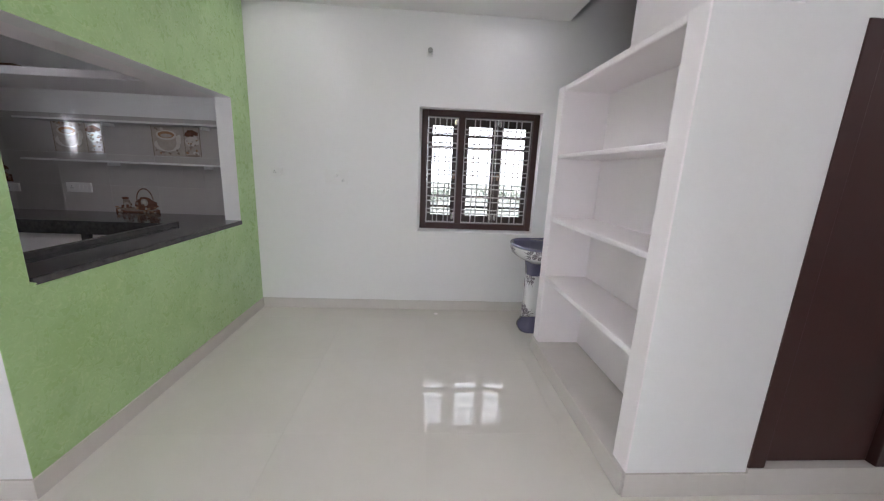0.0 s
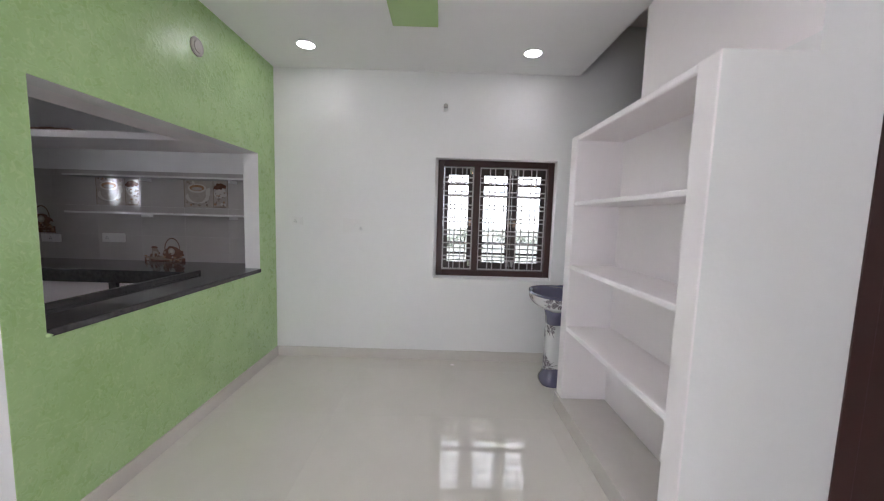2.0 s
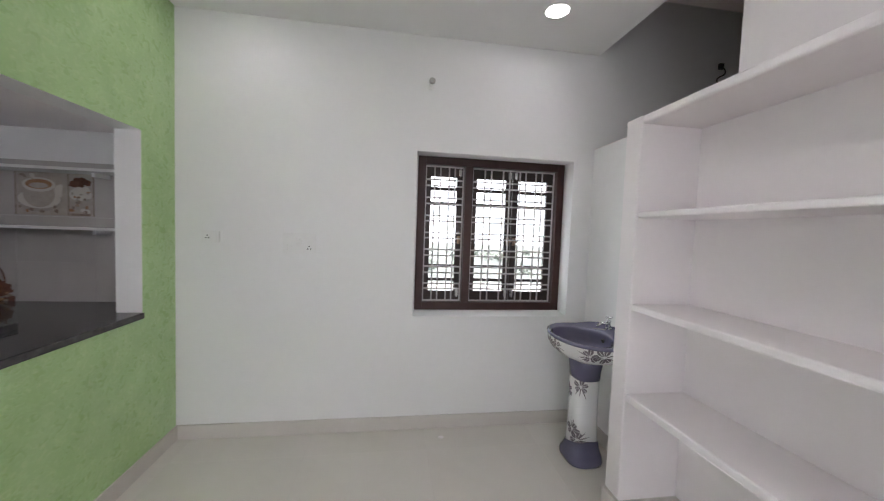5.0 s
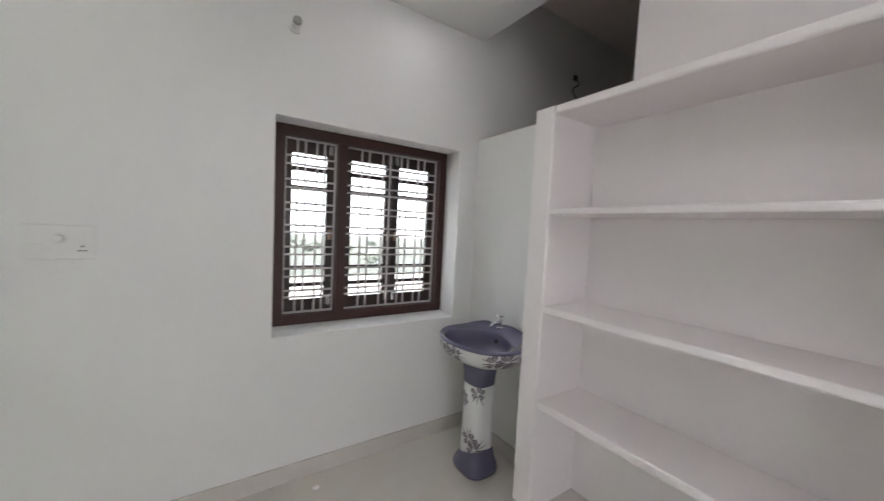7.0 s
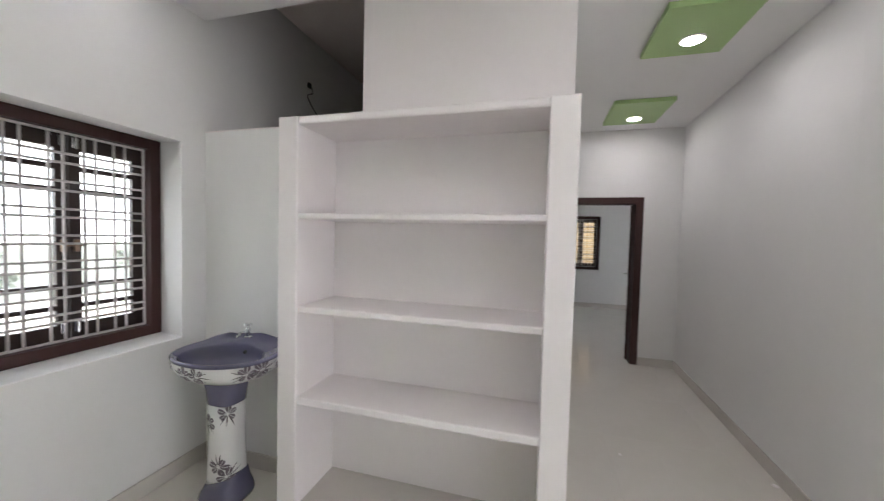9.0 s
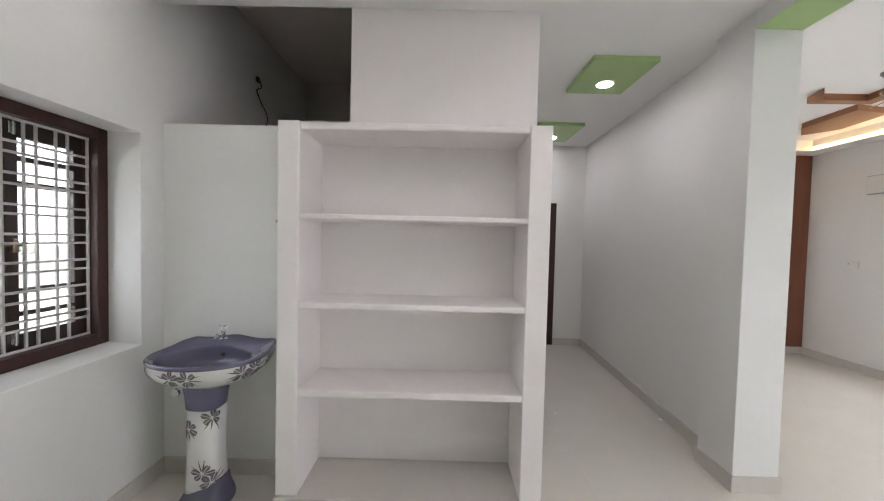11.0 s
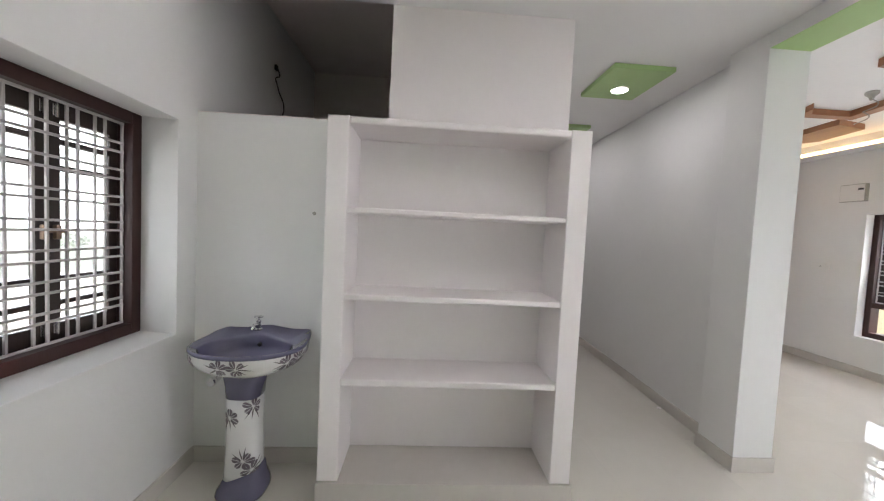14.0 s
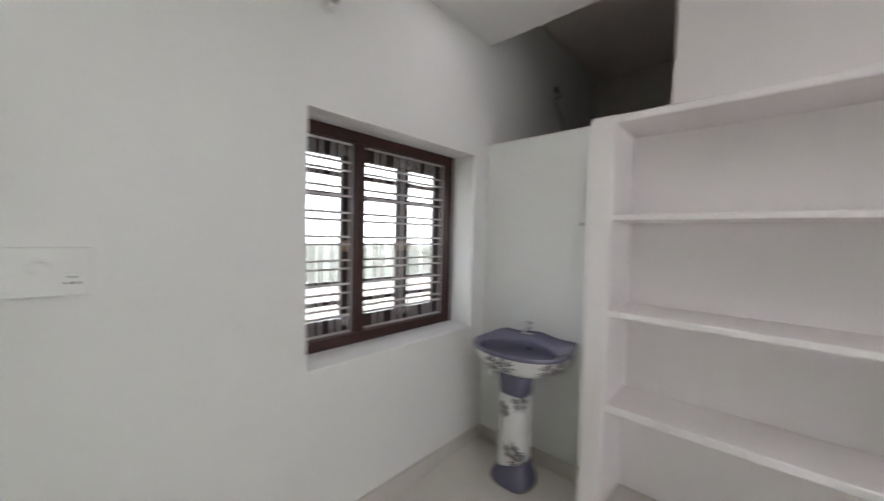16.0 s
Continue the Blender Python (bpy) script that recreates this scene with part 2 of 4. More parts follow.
def solid(adds, subs=(), pick=None):
    """One closed mesh of boxes (x0, x1, y0, y1, z0, z1), less others. pick(normal, centre) gives a face's material."""
    allb = list(adds) + list(subs)
    axes = [sorted({round(b[2 * k + j], 5) for b in allb for j in (0, 1)}) for k in range(3)]
    mid = [[(p + q) / 2 for p, q in zip(a, a[1:])] for a in axes]

    def full(i, j, k):
        if not (0 <= i < len(mid[0]) and 0 <= j < len(mid[1]) and 0 <= k < len(mid[2])):
            return False
        c = (mid[0][i], mid[1][j], mid[2][k])
        ins = lambda b: all(b[2 * d] < c[d] < b[2 * d + 1] for d in range(3))
        return any(ins(b) for b in adds) and not any(ins(b) for b in subs)

    bm = bmesh.new()
    seen = {}

    def v(p):
        if p not in seen:
            seen[p] = bm.verts.new(p)
        return seen[p]

    for i in range(len(mid[0])):
        for j in range(len(mid[1])):
            for k in range(len(mid[2])):
                if not full(i, j, k):
                    continue
                x0, x1, y0, y1, z0, z1 = axes[0][i], axes[0][i + 1], axes[1][j], axes[1][j + 1], axes[2][k], axes[2][k + 1]
                sides = (((-1, 0, 0), [(x0, y0, z0), (x0, y0, z1), (x0, y1, z1), (x0, y1, z0)]), ((1, 0, 0), [(x1, y0, z0), (x1, y1, z0), (x1, y1, z1), (x1, y0, z1)]),
                         ((0, -1, 0), [(x0, y0, z0), (x1, y0, z0), (x1, y0, z1), (x0, y0, z1)]), ((0, 1, 0), [(x0, y1, z0), (x0, y1, z1), (x1, y1, z1), (x1, y1, z0)]),
                         ((0, 0, -1), [(x0, y0, z0), (x0, y1, z0), (x1, y1, z0), (x1, y0, z0)]), ((0, 0, 1), [(x0, y0, z1), (x1, y0, z1), (x1, y1, z1), (x0, y1, z1)]))
                for d, ring in sides:
                    if not full(i + d[0], j + d[1], k + d[2]):
                        f = bm.faces.new([v(p) for p in ring])
                        if pick:
                            f.material_index = pick(d, f.calc_center_median())
    bmesh.ops.dissolve_limit(bm, angle_limit=0.01, verts=bm.verts, edges=bm.edges, delimit={"MATERIAL"})
    return bm


def soften(ob, width=0.004, seg=2):
    m = ob.modifiers.new("worn_edges", "BEVEL")
    m.width, m.segments, m.limit_method, m.angle_limit = width, seg, "ANGLE", radians(50)
    return ob


def structure(name, bm, mats, label, category, soft=0.004):
    ob = tagged(part(name, bm, mats), label, category, kind="structure")
    if soft:
        soften(ob, soft)
    return ob


# ---- plan, in metres ----
NORTH, GREENX, CEILZ = 3.735, -1.72, 2.88
BLOCKX, BLOCKY, EASTX = 1.248, 1.463, 4.20
PX, PY0, PY1 = 1.212, -0.07, 0.21
HALLS, HALLE, HALLW = -3.10, 4.09, -2.2
KITW, ROOMX = -4.55, 8.0
SLAB = 3.35

# ---- floor and ground ----
structure("floor", solid([(-4.8, 8.3, -3.45, 4.05, -0.3, -0.0012)]), GROUT, "cement bed under the floor tiles", "floor", 0)
ground = tagged(part("ground", solid([(-400, 400, -400, 400, -0.75, -0.7)]), GRASS), "dry green and brown grass round the house", "ground", kind="structure")

# Added glowing ring: whitens the window views and sends light indoors.
ring = bmesh.new()
va = [ring.verts.new((75 * math.cos(2 * math.pi * i / 48), 75 * math.sin(2 * math.pi * i / 48), z)) for z in (-0.7, 62) for i in range(48)]
for i in range(48):
    ring.faces.new((va[i], va[48 + i], va[48 + (i + 1) % 48], va[(i + 1) % 48]))
tagged(part("backdrop", ring, glowing("backdrop_glow", (0.92, 0.97, 1.0), 0.85)), "glowing white backdrop ring in place of bright hazy sky", "sky", kind="structure")

# ---- walls ----
WIN = (-0.10, 1.13, 0.855, 2.085)
FRONT, BACK = (-0.127, 1.084, 0.858, 2.065), (-0.092, 1.142, 0.853, 2.092)  # the window recess splays through the wall
wn_bm = solid([(KITW - 0.2, ROOMX + 0.25, NORTH, NORTH + 0.30, -0.3, SLAB)], [(FRONT[0], FRONT[1], NORTH - 1, NORTH + 1, FRONT[2], FRONT[3])])
for v in wn_bm.verts:
    if v.co.y > NORTH + 0.2 and -1 < v.co.x < 2 and 0.5 < v.co.z < 2.5:
        v.co.x = BACK[0] if v.co.x < 0.5 else BACK[1]
        v.co.z = BACK[2] if v.co.z < 1.5 else BACK[3]
structure("wall_north", wn_bm, WHITE, "white painted outer wall with a window recess", "wall")
structure("wall_green", solid([(GREENX - 0.14, GREENX, 1.49, NORTH, -0.01, CEILZ + 0.1)],
                              [(GREENX - 1, GREENX + 1, 1.645, 3.416, 0.922, 2.004)],
                              lambda d, c: 1 if d[0] > 0 else 0), [WHITE, GREENWALL], "green metallic texture-painted wall with a serving hatch", "wall")
structure("wall_block_west", solid([(BLOCKX, BLOCKX + 0.12, BLOCKY, NORTH, -0.01, 2.165), (BLOCKX, BLOCKX + 0.12, BLOCKY, 2.595, 2.165, SLAB)], (), lambda d, c: 1 if d[0] < 0 and c.z > 2.1 else 0),
          [WHITE, PLASTER], "white painted wall with an open loft above it", "wall", 0)
structure("wall_block_south", solid([(BLOCKX + 0.12, EASTX, BLOCKY, BLOCKY + 0.12, -0.01, SLAB)], [(1.50, 2.24, 0, 3, 0.14, 2.065)]),
          WHITE, "white painted corridor wall with a door opening", "wall", 0)
structure("wall_corridor_end", solid([(EASTX, EASTX + 0.15, -0.22, NORTH, -0.01, SLAB)], [(4, 5, 0.40, 1.32, -0.02, 2.06)]),
          WHITE, "white painted wall at the end of the corridor", "wall")
PLEN, WEST_Y, EAST_Y = 0.30, 0.10, 0.0


def skewed(bm):
    """Turns the corridor side of a wall or skirting slightly out of square."""
    for v in bm.verts:
        if v.co.y > -0.05 and v.co.x > PX + PLEN - 0.01:
            f = (v.co.x - PX - PLEN) / (EASTX - PX - PLEN)
            v.co.y += WEST_Y + (EAST_Y - WEST_Y) * f
    return bm


structure("wall_corridor_south", skewed(solid([(PX + PLEN, EASTX, -0.17, 0.0, -0.01, SLAB)])), WHITE, "white painted corridor wall", "wall")
structure("pillar", solid([(PX, PX + PLEN, PY0, PY1, -0.01, SLAB)]), WHITE, "white painted square pillar at the corridor mouth", "pillar")
structure("beam", solid([(HALLW, PX, PY0, PY1, 2.78, SLAB)], (), lambda d, c: 1 if d[2] < 0 else 0), [WHITE, GREENFLAT],
          "white ceiling beam with a green painted underside", "beam")
HWIN = (1.30, 3.11, 0.477, 1.994)
structure("wall_west", solid([(HALLW - 0.15, HALLW, HALLS, 1.63, -0.01, SLAB), (HALLW, GREENX - 0.14, 1.49, 1.63, -0.01, SLAB)], [(HALLW - 1, HALLW + 0.1, -2.6, -0.83, HWIN[2], HWIN[3])]), WHITE, "white painted wall of the hall with an added unseen window", "wall")
structure("wall_hall_south", solid([(HALLW - 0.15, 8.2, HALLS - 0.25, HALLS, -0.3, SLAB)], [(HWIN[0], HWIN[1], -9, 0, HWIN[2], HWIN[3]), (-2.10, -0.33, -9, 0, HWIN[2], HWIN[3]), (5.5, 6.7, -9, 0, 0.85, 2.07)]),
          WHITE, "white painted hall wall with one real and two added windows", "wall")
structure("wall_hall_east", solid([(HALLE, HALLE + 0.13, HALLS, -0.17, -0.01, SLAB)]), WHITE, "white painted end wall of the hall", "wall")
BWIN = (0.29, 1.45, 0.85, 2.07)
structure("wall_bedroom_east", solid([(ROOMX, ROOMX + 0.25, HALLS, NORTH, -0.3, SLAB)], [(7, 9, BWIN[0], BWIN[1], BWIN[2], BWIN[3])]),
          WHITE, "pale painted bedroom wall with a window", "wall")
structure("wall_kitchen_west", solid([(KITW - 0.2, KITW, -0.1, NORTH, -0.3, SLAB)], [(-9, 0, 1.66, 2.46, 1.42, 2.06)]), WHITE, "white painted kitchen wall with a window", "wall")
structure("wall_kitchen_south", solid([(KITW, HALLW - 0.15, -0.1, 0.05, -0.3, SLAB)]), WHITE, "plain white painted kitchen wall", "wall")

# ---- ceilings ----
structure("ceiling", solid([(GREENX - 0.14, BLOCKX, 1.4, NORTH, CEILZ, 3.0), (HALLW, BLOCKX, PY1, 1.49, CEILZ, 3.0), (BLOCKX, EASTX, 0.0, BLOCKY, CEILZ, 3.0)], [(PX, PX + PLEN, PY0, PY1, 2, 4)]), CEIL,
          "flat white painted ceiling", "ceiling", 0)
structure("roof_slab", solid([(KITW - 0.2, ROOMX + 0.25, HALLS - 0.25, NORTH + 0.3, SLAB, SLAB + 0.15)]), CEMENT, "bare concrete roof slab over the loft", "ceiling", 0)
structure("wall_loft_east", solid([(3.4, 3.5, BLOCKY + 0.12, NORTH, 2.15, SLAB)]), CEMENT, "bare cement back wall of the loft", "wall", 0)
structure("loft_floor", solid([(BLOCKX + 0.12, EASTX, BLOCKY + 0.12, NORTH, 2.05, 2.15)]), CEMENT, "bare cement floor of the loft", "floor", 0)
structure("kitchen_ceiling", solid([(KITW, HALLW - 0.15, 0.05, NORTH, CEILZ, 3.0), (HALLW - 0.15, GREENX - 0.14, 1.63, NORTH, CEILZ, 3.0)]), CEIL, "white painted kitchen ceiling", "ceiling", 0)
structure("bedroom_ceiling", solid([(EASTX + 0.15, ROOMX, HALLS, NORTH, CEILZ, 3.0)]), CEIL, "white painted bedroom ceiling", "ceiling", 0)
structure("hall_ceiling", solid([(HALLW, HALLE, HALLS, PY0, 2.93, 3.05), (HALLW, HALLE, HALLS, HALLS + 0.26, 2.79, 2.93), (HALLE - 0.26, HALLE, HALLS, PY0, 2.79, 2.93)],
                                [(PX, PX + PLEN, PY0, PY1, 2, 4)]), CEIL, "white tray ceiling with a lowered border", "ceiling", 0)

# ---- skirting ----
SK, SKT = 0.10, 0.012


def skirting(name, boxes):
    return structure(name, solid(boxes), SKIRT, "ivory tile skirting along the wall foot", "skirting", 0.002)


skirting("baseboard_1", [(GREENX + SKT, BLOCKX, NORTH - SKT, NORTH, 0.0005, SK)])
skirting("baseboard_2", [(GREENX, GREENX + SKT, 1.49 - SKT, NORTH, 0.0005, SK), (HALLW, GREENX, 1.49 - SKT, 1.49, 0.0005, SK)])
skirting("baseboard_3", [(BLOCKX - SKT, BLOCKX, 2.873, NORTH - SKT, 0.0005, SK)])
skirting("baseboard_4", [(0.90, 1.50, BLOCKY - SKT, BLOCKY, 0.0005, 0.125), (2.24, EASTX - SKT, BLOCKY - SKT, BLOCKY, 0.0005, SK)])
structure("baseboard_9", skewed(solid([(PX + PLEN + SKT, EASTX - SKT, 0.0, SKT, 0.0005, SK)])), SKIRT, "ivory tile skirting along the wall foot", "skirting", 0.002)
skirting("baseboard_5", [(PX + PLEN, PX + PLEN + SKT, WEST_Y, PY1 + SKT, 0.0005, SK), (PX - SKT, PX + PLEN, PY1, PY1 + SKT, 0.0005, SK), (PX - SKT, PX, PY0 - SKT, PY1, 0.0005, SK)])
skirting("baseboard_6", [(EASTX - SKT, EASTX, 0.0, 0.40, 0.0005, SK)])
skirting("baseboard_7", [(HALLW, HALLE - SKT, HALLS, HALLS + SKT, 0.0005, SK), (HALLE - SKT, HALLE, HALLS, -0.17, 0.0005, SK)])
skirting("baseboard_8", [(ROOMX - SKT, ROOMX, HALLS, NORTH, 0.0005, SK)])
threshold = structure("threshold", solid([(1.50, 2.24, BLOCKY - SKT, BLOCKY + 0.115, 0.0005, 0.152)]), SKIRT, "raised ivory tile threshold under the bathroom door", "threshold", 0.002)
structure("loft_sill", solid([(BLOCKX - 0.004, BLOCKX + 0.118, 2.60, NORTH - 0.002, 2.165, 2.169)]), CEMENT, "bare cement top of the low wall", "ledge", 0)

# ---- windows ----


def window(name, at, turn, width, height, bays, label, low=0.0):
    """A wooden casement window: local x along the wall, y outwards, z up. bays: (start, end, leaves)."""
    w = new(name)
    w.matrix_world = pose(*at, 0, 0, turn)
    tagged(w, label, "window", kind="structure")
    fr, dep = 0.062, 0.115
    fb = lambda a, b, c, d: box((a, 0, c), (b, dep, d), 0.004)
    part("window_frame", fb(0, fr, 0, height), WOOD, w)
    part("window_frame", fb(width - fr, width, 0, height), WOOD, w)
    part("window_frame", fb(fr, width - fr, height - fr, height), WOOD, w)
    part("window_frame", fb(fr, width - fr, 0, fr), WOOD, w)
    for (s, e, k), (s2, e2, k2) in zip(bays, bays[1:]):
        part("mullion", fb(e, s2, fr, height - fr), WOOD, w)
    z0, z1 = fr, height - fr
    if low:
        part("transom", box((fr, 0, low), (width - fr, dep, low + fr), 0.004), WOOD, w)
        part("pane", box((fr, 0.07, fr), (width - fr, 0.074, low)), GLASS, w).visible_shadow = False
        z0 = low + fr
    hz = z1 - z0
    rows = (0.0, 0.097, 0.142, 0.23, 0.275, 0.363, 0.403, 0.49, 0.53, 0.615, 0.66, 0.743, 0.79, 0.872, 0.91, 1.0)
    for s, e, leaves in bays:
        wide = e - s
        cols = (0.0, 0.23, 0.385, 0.615, 0.77, 1.0) if leaves == 1 else (0.0, 0.148, 0.225, 0.37, 0.452, 0.577, 0.65, 0.775, 0.854, 1.0)
        g = new("grille")
        g.parent, g.location = w, (s, 0.046, z0)
        tagged(g, "white painted steel bar grille")
        flat = mesh_of("grille_bar", box((0.006, -0.006, -0.006), (wide - 0.006, 0.006, 0.006), 0.0015, seg=1), BAR)
        tall = mesh_of("grille_bar", box((-0.0055, -0.005, 0.006), (0.0055, 0.007, hz - 0.006), 0.0015, seg=1), BAR)
        for f in rows:
            o = new("bar", flat)
            o.parent, o.location = g, (0, 0, 0.008 + (1 - f) * (hz - 0.016))
        for f in cols:
            o = new("bar", tall)
            o.parent, o.location = g, (0.008 + f * (wide - 0.016), 0.004, 0)
        lw = wide / leaves
        cuts = ((0.075, 0.150), (0.172, 0.250), (0.275, 0.715), (0.740, 0.825), (0.848, 0.925))
        for i in range(leaves):
            u0, u1 = s + i * lw + 0.002, s + (i + 1) * lw - 0.002
            p0, p1 = u0 + 0.052, u1 - 0.052
            bm = solid([(u0, u1, 0.078, 0.111, z0 + 0.002, z1 - 0.002)], [(p0, p1, 0, 1, z0 + a * hz, z0 + b * hz) for a, b in cuts])
            leaf = soften(part("shutter", bm, LEAFWOOD, w, "dark brown wooden window shutter"), 0.004)
            for a, b in cuts:
                q = part("pane", box((p0 - 0.004, 0.092, z0 + a * hz - 0.004), (p1 + 0.004, 0.096, z0 + b * hz + 0.004)), GLASS, leaf)
                q.visible_shadow = False
            side = u1 - 0.026 if i == 0 else u0 + 0.026
            hb = box((side - 0.012, 0.058, z0 + 0.43 * hz), (side + 0.012, 0.078, z0 + 0.49 * hz), 0.004)
            rod((side, 0.064, z0 + 0.46 * hz), (side + 0.035, 0.060, z0 + 0.462 * hz), 0.006, bm=hb)
            part("handle", hb, BRASS, leaf, "worn brass handle")
            for f in (0.03, 0.93):
                tb = rod((side, 0.068, z0 + f * hz), (side, 0.068, z0 + (f + 0.06) * hz), 0.006)
                box((side - 0.014, 0.071, z0 + f * hz + 0.006), (side + 0.014, 0.078, z0 + (f + 0.055) * hz), 0.001, bm=tb)
                part("bolt", tb, STEEL, leaf, "steel tower bolt")
    return w


WW, WH = WIN[1] - WIN[0], WIN[3] - WIN[2]
window("window_1", (WIN[0], 3.965, WIN[2]), 0, WW, WH, [(0.062, 0.385, 1), (0.447, WW - 0.062, 2)], "dark brown wooden casement window with a white steel grille")
HWW = HWIN[1] - HWIN[0]
window("window_2", (HWIN[1], HALLS - 0.10, HWIN[2]), 180, HWW, HWIN[3] - HWIN[2], [(0.062, 0.855, 2), (0.915, HWW - 0.062, 2)], "dark brown wooden hall window with a grille and low panes", 0.37)
# Two unseen hall windows, added only to let fill light in.
window("unseen_window_5", (-0.33, HALLS - 0.10, HWIN[2]), 180, 1.77, HWIN[3] - HWIN[2], [(0.062, 0.855, 2), (0.915, 1.77 - 0.062, 2)], "dark brown wooden hall window with a grille and low panes", 0.37)
window("unseen_window_7", (HALLW - 0.03, -2.6, HWIN[2]), 90, 1.77, HWIN[3] - HWIN[2], [(0.062, 0.855, 2), (0.915, 1.77 - 0.062, 2)], "dark brown wooden hall window with a grille and low panes", 0.37)
# Unseen bedroom window, added as an opening for the fill lamp.
window("unseen_window_6", (6.7, HALLS - 0.10, 0.85), 180, 1.2, 1.22, [(0.062, 0.36, 1), (0.42, 1.138, 2)], "dark brown wooden bedroom window with a grille")
BWW = BWIN[1] - BWIN[0]
window("window_3", (ROOMX + 0.08, BWIN[1], BWIN[2]), -90, BWW, BWIN[3] - BWIN[2], [(0.062, 0.36, 1), (0.42, BWW - 0.062, 2)], "dark brown wooden bedroom window with a grille")
window("window_4", (KITW - 0.06, 1.66, 1.42), 90, 0.8, 0.64, [(0.062, 0.37, 1), (0.43, 0.738, 1)], "dark brown wooden kitchen window with a grille")

# ---- doors ----


def door_frame(name, at, turn, width, height, depth, label):
    d = new(name)
    d.matrix_world = pose(*at, 0, 0, turn)
    tagged(d, label, "door", kind="structure")
    fr = 0.085
    part("door_frame", box((0, 0, 0), (fr, depth, height), 0.004), WOOD, d)
    part("door_frame", box((width - fr, 0, 0), (width, depth, height), 0.004), WOOD, d)
    part("door_frame", box((fr, 0, height - fr), (width - fr, depth, height), 0.004), WOOD, d)
    return d


def door_leaf(parent, width, height, at, turn, panels=True):
    """A leaf, panelled or flush, hinged at its local origin, with its face in the local xz plane."""
    rows = ((0.14, 0.62), (0.74, 1.12), (1.24, height - 0.14)) if panels else ()
    bm = solid([(0, width, -0.018, 0.018, 0, height)],
               [(0.10, width - 0.10, a, b, z0, z1) for a, b in ((-1, -0.014), (0.014, 1)) for z0, z1 in rows])
    leaf = soften(part("door_leaf", bm, WOOD, parent, "dark brown panelled door leaf" if panels else "plain dark brown flush door leaf"), 0.006)
    leaf.matrix_local = pose(*at, 0, 0, turn)
    for z0, z1 in [(a + 0.03, b - 0.03) for a, b in rows]:
        for y0, y1 in ((-0.0165, -0.014), (0.014, 0.0165)):
            part("panel", box((0.13, y0, z0), (width - 0.13, y1, z1), 0.004, seg=1), WOOD, leaf)
    hb = bmesh.new()
    for sgn in (-1, 1):
        box((width - 0.075, sgn * 0.021 - 0.003, 0.93), (width - 0.035, sgn * 0.021 + 0.003, 1.13), 0.002, bm=hb)
        rod((width - 0.055, sgn * 0.022, 1.05), (width - 0.055, sgn * 0.065, 1.05), 0.008, bm=hb)
        rod((width - 0.055, sgn * 0.06, 1.05), (width - 0.17, sgn * 0.06, 1.05), 0.008, bm=hb)
    part("door_handle", hb, STEEL, leaf, "steel lever handle on a long plate")
    for z in (0.25, 1.0, height - 0.25):
        part("hinge", rod((-0.004, 0.014, z - 0.05), (-0.004, 0.014, z + 0.05), 0.007), STEEL, leaf)
    return leaf


d1 = door_frame("door_1", (1.50, BLOCKY - 0.006, 0.15), 0, 0.74, 1.915, 0.10, "closed dark brown wooden bathroom door on a raised threshold")
door_leaf(d1, 0.566, 1.82, (0.087, 0.055, 0.004), 0, False)
d2 = door_frame("door_2", (EASTX - 0.006, 1.32, 0.0), -90, 0.92, 2.06, 0.162, "open dark brown wooden bedroom door")
door_leaf(d2, 0.745, 1.965, (0.832, 0.17, 0.006), 77)

# ---- built-in shelf ----
SX, SY0, SY1, STOP = 0.905, 1.463, 2.873, 2.096
shelf = tagged(holder("wall_shelf", SX, SY0, 0), "white plastered built-in shelf unit with four empty bays", "shelf")


def shelf_part(name, bm, mat=None, soft=0.012, label=""):
    """Rounds only the edges along the open front."""
    es = [e for e in bm.edges if all(abs(v.co.x - min(w.co.x for w in bm.verts)) < 1e-4 for v in e.verts)]
    bmesh.ops.bevel(bm, geom=es, offset=soft, segments=3, affect="EDGES", profile=0.5)
    return under(shelf, part(name, bm, mat or PLASTER, None, label))


shelf_part("side_panel", solid([(SX, BLOCKX, SY0, 1.577, 0.125, STOP)], (), lambda d, c: 1 if d[1] < 0 else 0), [PLASTER, WHITE], 0.006)
shelf_part("back_panel", solid([(BLOCKX - 0.008, BLOCKX, 1.577, 2.760, 0.125, STOP - 0.04)]), None, 0.001)
shelf_part("side_panel", solid([(SX, BLOCKX, 2.760, SY1, 0.125, STOP)]), None, 0.008)
shelf_part("top_panel", solid([(SX + 0.002, BLOCKX, 1.577, 2.760, STOP - 0.04, STOP - 0.001)]))
for z, th in ((1.622, 0.028), (1.158, 0.032), (0.694, 0.038)):
    shelf_part("shelf_board", solid([(SX + 0.006, BLOCKX, 1.577, 2.760, z - th, z)]), None, 0.008)
shelf_part("plinth", solid([(SX - 0.016, BLOCKX, SY0 + 0.0005, SY1 + 0.002, 0.0005, 0.125)]), SKIRT, 0.003, "ivory tiled plinth")

# ---- wash basin ----
BX, BY = 1.0, 3.282


def basin_outline(th, k):
    """A rounded front and straight sides that draw in towards the wall."""
    c, s = math.cos(th), math.sin(th)
    n, a = (6.0, 0.36) if c > 0 else (2.15, 0.238)
    b = 0.298
    r = (abs(c / a) ** n + abs(s / b) ** n) ** (-1 / n)
    x, y = r * k * c, r * k * s
    if x > 0.04:
        y *= 1 - 0.75 * (x - 0.04) * (0.4 + min(0.6, 2.0 * (x - 0.04)))
    return x, y


